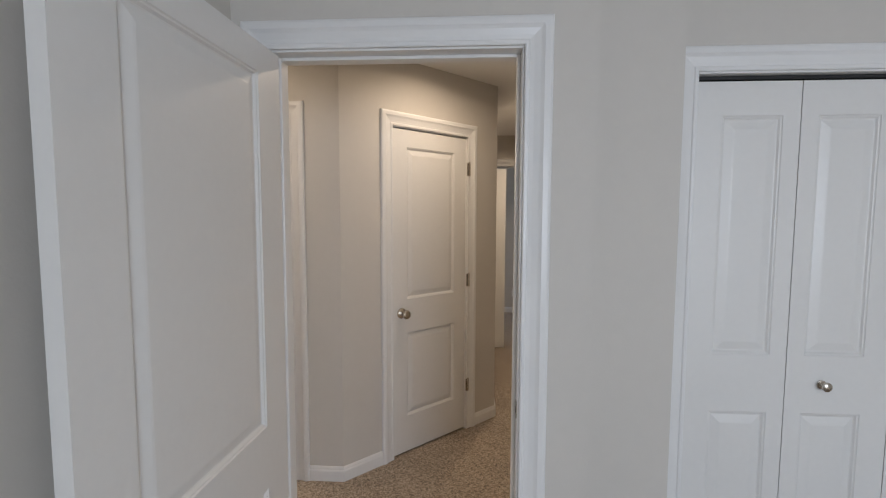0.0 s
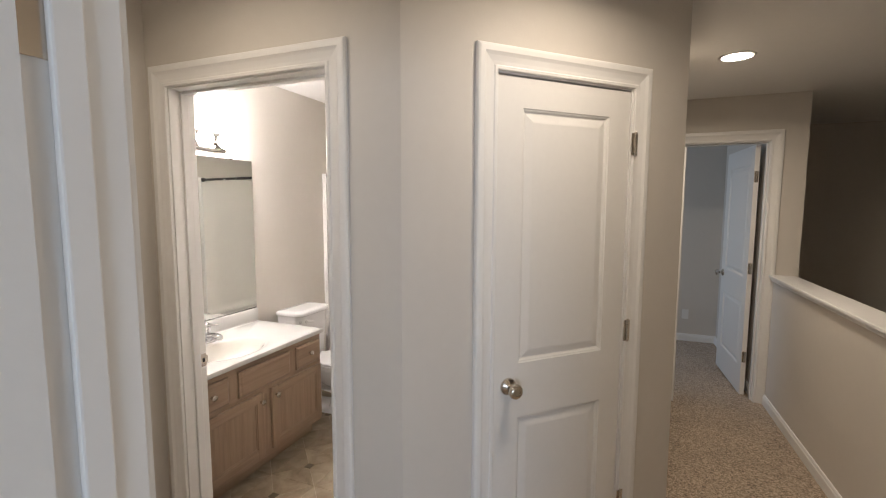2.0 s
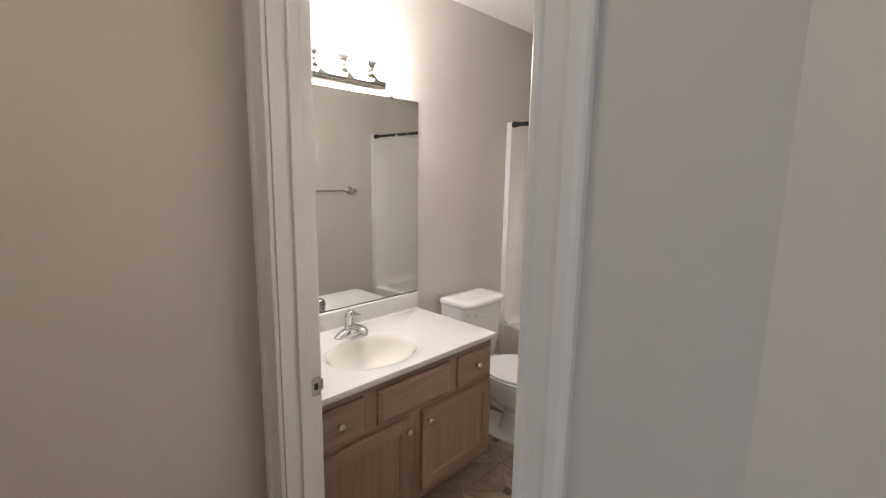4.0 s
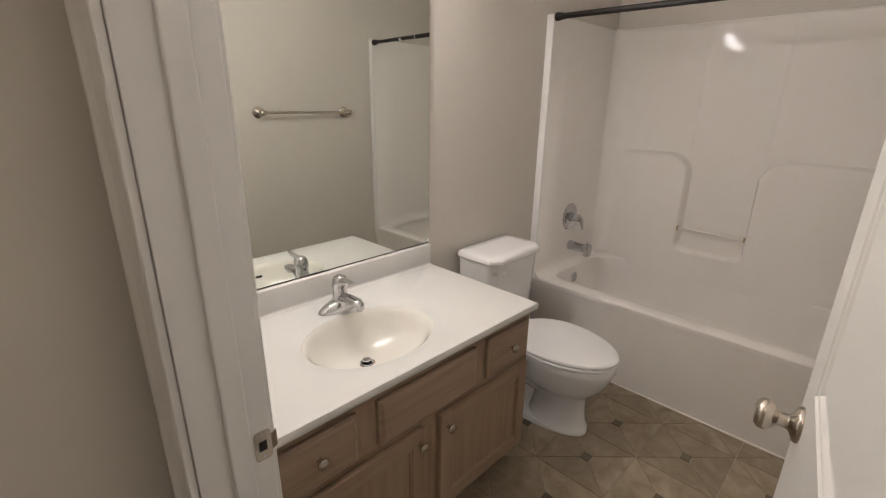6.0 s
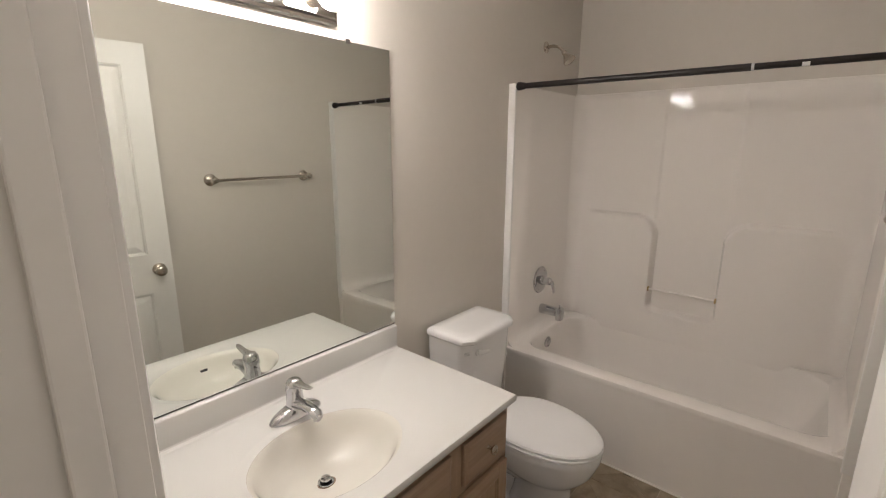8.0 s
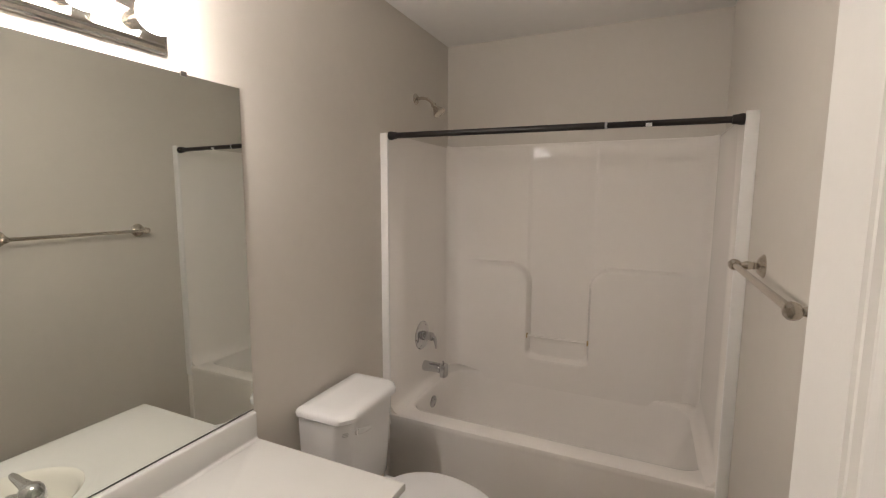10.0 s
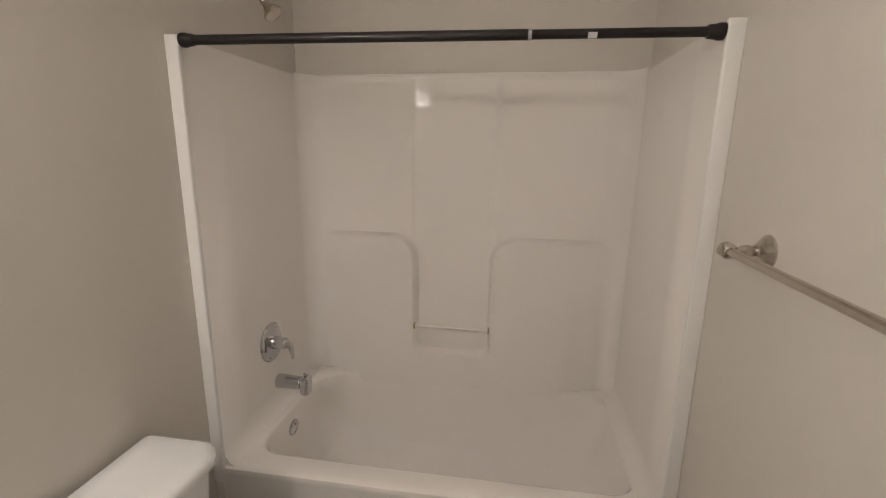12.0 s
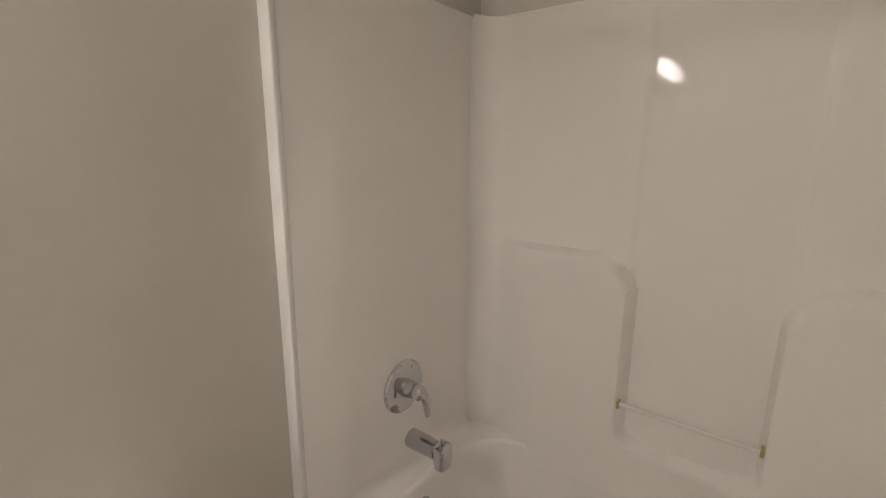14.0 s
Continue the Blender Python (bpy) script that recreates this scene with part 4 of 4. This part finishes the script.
# ---------------------------------------------------------------- tub and surround
TX0, TX1, TFY, TBY = -3.2495, -1.7385, 6.016, 6.799
IX0, IX1 = -3.216, -1.772           # inner faces of the end panels
RIM, STOP = 0.460, 1.858


def smooth01(a, b, v):
    t = min(1.0, max(0.0, (v - a) / (b - a)))
    return t * t * (3 - 2 * t)


def back_depth(x, z):
    """How far the moulded back stands in from its deepest face."""
    xl, xr, zs, zb, r = -2.692, -2.344, 1.16, 0.582, 0.118

    def shoulder(dx):
        # signed distance to a quarter-plane with a rounded corner; dx, dz positive outside
        a, b = dx + r, (z - zs) + r
        return math.hypot(max(a, 0), max(b, 0)) + min(max(a, b), 0) - r
    dl, dr, db = shoulder(x - xl), shoulder(xr - x), z - zb
    k = 0.06

    def smin(a, b):
        h = max(k - abs(a - b), 0) / k
        return min(a, b) - h * h * k * 0.25
    d = smin(smin(dl, db), smin(dr, db))
    fade = smooth01(-3.19, -2.95, x) * (1 - smooth01(-2.03, -1.78, x))
    lower = (1 - smooth01(-0.011, 0.011, d)) * 0.046 * fade
    mid = 0.006 * (1 - smooth01(-2.712, -2.700, x) * (1 - smooth01(-2.340, -2.328, x))) * (1 - smooth01(1.835, 1.85, z))
    return lower + mid * (smooth01(-0.011, 0.011, d))


def tub_and_surround():
    top = thing("tub_shower_unit", Matrix.Translation((-2.485, 6.40, 0)), "glossy off-white one-piece fibreglass tub and shower surround", "bathtub")
    o = Matrix.Translation((2.485, -6.40, 0))
    # tub: apron, rim, basin
    rr = rounded_rect

    def basin(x0, x1, y0, y1, rf, rb, z, seg=6):
        """A basin outline with wider corners at the back than at the front."""
        out = []
        for cx, cy, r, a0 in ((x1 - rb, y1 - rb, rb, 0), (x0 + rb, y1 - rb, rb, 90), (x0 + rf, y0 + rf, rf, 180), (x1 - rf, y0 + rf, rf, 270)):
            for k in range(seg + 1):
                a = radians(a0 + 90 * k / seg)
                out.append((cx + r * math.cos(a), cy + r * math.sin(a), z))
        return out
    rings = [rr(TX0, TX1, TFY + 0.004, TBY, 0.004, 0.0), rr(TX0, TX1, TFY + 0.001, TBY, 0.004, 0.41), rr(TX0, TX1, TFY - 0.003, TBY, 0.006, 0.428), rr(TX0, TX1, TFY - 0.006, TBY, 0.008, 0.442), rr(TX0, TX1, TFY - 0.004, TBY, 0.01, 0.454), rr(TX0 + 0.002, TX1 - 0.002, TFY + 0.004, TBY, 0.012, RIM), rr(TX0 + 0.01, TX1 - 0.01, TFY + 0.018, TBY - 0.002, 0.015, RIM + 0.002),
             basin(-3.168, -1.792, 6.100, 6.750, 0.10, 0.20, RIM), basin(-3.160, -1.799, 6.109, 6.746, 0.10, 0.195, RIM - 0.004), basin(-3.154, -1.806, 6.117, 6.743, 0.10, 0.19, RIM - 0.016), basin(-3.140, -1.838, 6.126, 6.736, 0.10, 0.18, 0.36), basin(-3.112, -1.895, 6.140, 6.718, 0.10, 0.17, 0.22), basin(-3.087, -1.955, 6.158, 6.697, 0.10, 0.15, 0.135), basin(-3.065, -2.0, 6.178, 6.672, 0.10, 0.13, 0.112), basin(-3.02, -2.06, 6.21, 6.635, 0.09, 0.11, 0.10), basin(-2.9, -2.2, 6.31, 6.52, 0.06, 0.08, 0.095)]
    bm = loft(rings, caps=False)
    bm.verts.ensure_lookup_table()
    bm.faces.new(bm.verts[-28:])
    part("tub", bm, ACRYLIC, top, smooth=True)
    part("apron_caulk", box(TX0, TX1, TFY - 0.006, TFY + 0.006, 0.0, 0.006, 0.002, 1), CAULK, top, "white caulk line along the floor")
    # moulded back, coved into the end panels
    nz, rc, turns = 190, 0.082, 12
    cols = [(IX0 + rc - rc * math.cos(a), rc - rc * math.sin(a)) for a in [math.pi / 2 * k / turns for k in range(turns)]]
    cols += [(IX0 + rc + (IX1 - IX0 - 2 * rc) * k / 170, 0.0) for k in range(171)]
    cols += [(IX1 - rc + rc * math.sin(a), rc - rc * math.cos(a)) for a in [math.pi / 2 * k / turns for k in range(1, turns + 1)]]
    bm = bmesh.new()
    vs = []
    for j in range(nz + 1):
        z = RIM - 0.10 + (STOP + 0.11 - RIM) * j / nz
        lean = max(0.0, z - STOP + 0.004) * 0.6
        vs.append([bm.verts.new((x, TBY - 0.012 - back_depth(x, z) - cove + lean, z)) for x, cove in cols])
    for a, b in zip(vs, vs[1:]):
        for i in range(len(cols) - 1):
            bm.faces.new((a[i], a[i + 1], b[i + 1], b[i]))
    part("back_panel", bm, ACRYLIC, top, smooth=True)
    part("back_top_edge", box(TX0 + 0.002, TX1 - 0.002, TBY - 0.0095, TBY, STOP + 0.002, STOP + 0.010, 0.002, 2), ACRYLIC, top)
    # end panels, slightly coved at the rim, with flat front flanges
    for x0, x1, s in ((TX0, IX0, 1), (IX1, TX1, -1)):
        face = IX0 if s > 0 else IX1
        back = TX0 if s > 0 else TX1
        rings = []
        for y in (TFY + 0.004, TFY + 0.007, 6.2, 6.4, 6.6, TBY - 0.093):
            e = 0.004 if y < TFY + 0.006 else 0.0
            rings.append([(back, y, RIM - 0.01), (face + s * 0.05, y, RIM - 0.004), (face + s * 0.022, y, RIM + 0.010), (face + s * 0.006, y, RIM + 0.035), (face - s * e, y, RIM + 0.08), (face - s * e, y, STOP - 0.006), (face - s * (e + 0.003), y, STOP), (back, y, STOP)])
        part("end_panel", loft(rings), ACRYLIC, top, smooth=True)
        a, b = sorted((back, face))
        part("front_flange", box(a - (0.001 if s > 0 else 0.006), b + (0.006 if s > 0 else 0.001), TFY - 0.010, TFY + 0.006, RIM - 0.06, STOP + 0.003, 0.004, 3), TRIM, top, "white raised front flange", True)
        part("flange_foot", box(a, b - 0.002 if s > 0 else b, TFY - 0.004, TFY + 0.004, 0.0, RIM - 0.055, 0.002, 1), ACRYLIC, top)
    # washcloth bar
    bar = part("washcloth_bar", tube([(-2.697, 6.738, 0.732), (-2.339, 6.738, 0.732)], 0.0062, 14), ACRYLIC, top, "slim moulded washcloth bar", True)
    for x in (-2.693, -2.343):
        part("bar_socket", box(x - 0.004, x + 0.004, 6.728, 6.750, 0.719, 0.745, 0.002, 1), STAIN, bar, "yellowed bar socket")
    for ob in top.children:
        ob.data.transform(o)
        for c in ob.children:
            c.data.transform(o)
    return top


tub_and_surround()

# valve, spout, overflow on the plumbing end
FX = IX0 + 0.0005
top = thing("shower_valve", Matrix.Translation((FX, 6.372, 0.768)), "chrome round shower valve with lever handle", "valve")
part("escutcheon", moved(lathe(((0.0, 0.0), (0.082, 0.0), (0.082, 0.004), (0.078, 0.009), (0.060, 0.013), (0.040, 0.014), (0.0, 0.015)), 40), TO_X), CHROME, top, smooth=True)
part("hub", moved(lathe(((0.0, 0.012), (0.028, 0.013), (0.026, 0.030), (0.022, 0.045), (0.024, 0.055), (0.023, 0.068), (0.016, 0.075), (0.0, 0.077)), 28), TO_X), CHROME, top, smooth=True)
lev = []
for x, y, z, a, b in ((0.060, 0.0, 0.006, 0.017, 0.016), (0.071, 0.002, 0.002, 0.0165, 0.014), (0.080, 0.004, -0.010, 0.015, 0.011), (0.085, 0.006, -0.028, 0.013, 0.008), (0.087, 0.008, -0.050, 0.012, 0.0065), (0.089, 0.009, -0.066, 0.011, 0.006), (0.090, 0.009, -0.071, 0.006, 0.004)):
    lev.append([(x + b * math.sin(t), y + a * math.cos(t), z + 0.3 * b * math.sin(t)) for t in [2 * math.pi * i / 16 for i in range(16)]])
part("lever", loft(lev), CHROME, top, smooth=True)
for y, z in ((0.03, 0.055), (-0.03, -0.055)):
    part("screw", moved(lathe(((0.0, 0.0), (0.005, 0.0), (0.004, 0.002), (0.0, 0.0025)), 12), Matrix.Translation((0.0125, y, z)) @ TO_X), CHROME, top)

top = thing("tub_spout", Matrix.Translation((FX, 6.407, 0.575)), "chrome tub spout with diverter pin", "tub spout")
sp = []
for x, dz, a, b in ((0.0, 0.0, 0.030, 0.030), (0.004, 0.0, 0.031, 0.031), (0.05, 0.0, 0.0295, 0.029), (0.095, -0.001, 0.028, 0.0275), (0.104, -0.001, 0.028, 0.0275), (0.107, -0.001, 0.0265, 0.026)):
    sp.append([(x, a * math.cos(t), dz + b * math.sin(t)) for t in [2 * math.pi * i / 22 for i in range(22)]])
part("spout_body", loft(sp), CHROME, top, smooth=True)
part("spout_mouth", loft([rounded_rect(0.104 + i, 0.146 - i, -0.029 + i, 0.029 - i, 0.012, z) for z, i in ((-0.046, 0.006), (-0.044, 0.003), (-0.01, 0.001), (0.018, 0.0), (0.026, 0.003), (0.030, 0.010))]), CHROME, top, smooth=True)
part("diverter_pin", moved(lathe(((0.003, 0.0), (0.003, 0.010), (0.006, 0.012), (0.006, 0.018), (0.0, 0.020)), 12), Matrix.Translation((0.122, 0, 0.027))), CHROME, top, smooth=True)

top = thing("overflow_plate", Matrix.Translation((-3.1445, 6.372, 0.381)) @ Matrix.Rotation(radians(6), 4, "Y"), "chrome tub overflow plate with two screws", "overflow plate")
part("plate", moved(lathe(((0.0, 0.0), (0.036, 0.0), (0.036, 0.004), (0.031, 0.010), (0.015, 0.013), (0.0, 0.0135)), 30), TO_X), CHROME, top, smooth=True)
for y in (-0.018, 0.018):
    part("screw", moved(lathe(((0.0, 0.0), (0.0045, 0.0), (0.003, 0.002), (0.0, 0.002)), 12), Matrix.Translation((0.0115, 0, y)) @ TO_X), BLACK, top)

top = thing("wall_shower", Matrix.Translation((-3.25, 6.368, 2.085)), "satin nickel wall shower on a bent arm", "shower")
part("arm_flange", moved(lathe(((0.0, 0.0005), (0.030, 0.0005), (0.030, 0.003), (0.022, 0.010), (0.010, 0.013), (0.0, 0.013)), 24), TO_X), NICKEL, top, smooth=True)
part("arm", tube([(0.005, 0, 0), (0.04, 0.0, 0.002), (0.07, 0.0, -0.004), (0.092, 0.0, -0.020), (0.110, 0.0, -0.040)], 0.0085, 14), NICKEL, top, smooth=True)
part("spray_head", moved(lathe(((0.0, 0.0), (0.012, 0.0), (0.015, 0.008), (0.012, 0.015), (0.013, 0.020), (0.020, 0.034), (0.030, 0.052), (0.034, 0.058), (0.034, 0.066), (0.028, 0.069), (0.0, 0.069)), 28), Matrix.Translation((0.104, 0, -0.034)) @ Matrix.Rotation(radians(142), 4, "Y")), NICKEL, top, smooth=True)

RZ, RY = 1.841, 6.025
top = thing("shower_curtain_rod", Matrix.Translation((-2.494, RY, RZ)) @ Matrix.Rotation(radians(0.5), 4, "Y"), "dark bronze tension shower curtain rod", "curtain rod")
part("outer_tube", tube([(-0.685, 0, 0), (0.262, 0, 0)], 0.0135, 20), BRONZE, top, smooth=True)
part("inner_tube", tube([(0.26, 0, 0), (0.685, 0, 0)], 0.0118, 20), BRONZE, top, smooth=True)
part("joint_collar", tube([(0.257, 0, 0), (0.266, 0, 0)], 0.0140, 20), INK, top, "grey plastic joint collar")
for s in (-1, 1):
    part("end_cap", moved(lathe(((0.0, 0.0), (0.0195, 0.0), (0.020, 0.006), (0.0195, 0.016), (0.0175, 0.019), (0.0165, 0.034), (0.0155, 0.037), (0.0, 0.037)), 24), Matrix.Translation((0.0005 + s * 0.7145, 0, 0)) @ (TO_NX if s > 0 else TO_X)), BRONZE, top, "black rubber end cap", True)
st = []
for x in (0.402, 0.424):
    st.append([(x, 0.0122 * math.sin(a), 0.0122 * math.cos(a)) for a in [radians(d) for d in range(-165, -75, 10)]])
part("paper_label", loft(st, closed=False, caps=False), STICKER, top, "small white paper label")

top = thing("towel_bar", Matrix.Translation((-1.738, 5.452, 1.358)), "brushed nickel towel bar with round rosettes", "towel bar")
for y in (-0.312, 0.312):
    part("rosette", moved(lathe(((0.0, 0.0003), (0.036, 0.0003), (0.036, 0.003), (0.033, 0.006), (0.031, 0.007), (0.026, 0.013), (0.021, 0.016), (0.013, 0.018), (0.0105, 0.021), (0.0105, 0.024), (0.014, 0.0255), (0.0105, 0.027), (0.0125, 0.034), (0.0140, 0.040), (0.0125, 0.048), (0.009, 0.055), (0.0085, 0.060), (0.012, 0.062), (0.0165, 0.069), (0.018, 0.076), (0.0165, 0.083), (0.011, 0.089), (0.0, 0.092)), 28), Matrix.Translation((0, y, 0)) @ TO_NX), NICKEL, top, smooth=True)
    part("end_finial", moved(lathe(((0.010, -0.004), (0.016, 0.002), (0.0165, 0.010), (0.012, 0.018), (0.0, 0.022)), 24), Matrix.Translation((-0.076, y, 0)) @ (TO_Y if y > 0 else TO_NY)), NICKEL, top, smooth=True)
part("bar", tube([(-0.076, -0.305, 0), (-0.076, 0.305, 0)], 0.0088, 20), NICKEL, top, smooth=True)

# ---------------------------------------------------------------- vinyl floor pieces
CELL, JOINT = 0.305, 0.0022


def flat_piece(points, h=0.003):
    me = bpy.data.meshes.new("tile")
    n = len(points)
    c = Vector((sum(p[0] for p in points) / n, sum(p[1] for p in points) / n))
    inner = [c + (Vector(p) - c) * 0.988 for p in points]
    verts = [(p[0], p[1], -h) for p in points] + [(p[0], p[1], -0.0008) for p in points] + [(p.x, p.y, 0.0) for p in inner]
    faces = [tuple(range(2 * n, 3 * n))]
    for k in (0, 1):
        faces += [(k * n + i, k * n + (i + 1) % n, (k + 1) * n + (i + 1) % n, (k + 1) * n + i) for i in range(n)]
    me.from_pydata(verts, [], faces)
    return me


h = CELL / 2
q = 0.021
g = JOINT / 2
TRI = flat_piece([(-h + 2.4 * g, -h + g), (h - 2.4 * g, -h + g), (q, -q - 1.4 * g), (-q, -q - 1.4 * g)])
TRI.materials.append(VINYL)
DOTM = flat_piece([(-q + g, -q + g), (q - g, -q + g), (q - g, q - g), (-q + g, q - g)])
DOTM.materials.append(DOT)
for i in range(-3, 2):
    for j in range(-6, 2):
        cx, cy = -2.197 + i * CELL, 5.722 + j * CELL
        if not (-3.25 < cx + h and cx - h < -1.70 and cy + h > 4.05 and cy - h < 6.03):
            continue
        for k in range(4):
            ob = new("tile", TRI)
            ob.parent = BATHFLOOR
            ob.matrix_world = Matrix.Translation((cx, cy, 0.0015)) @ Matrix.Rotation(k * math.pi / 2, 4, "Z")
        ob = new("tile_dot", DOTM)
        ob.parent = BATHFLOOR
        ob.matrix_world = Matrix.Translation((cx, cy, 0.0017))
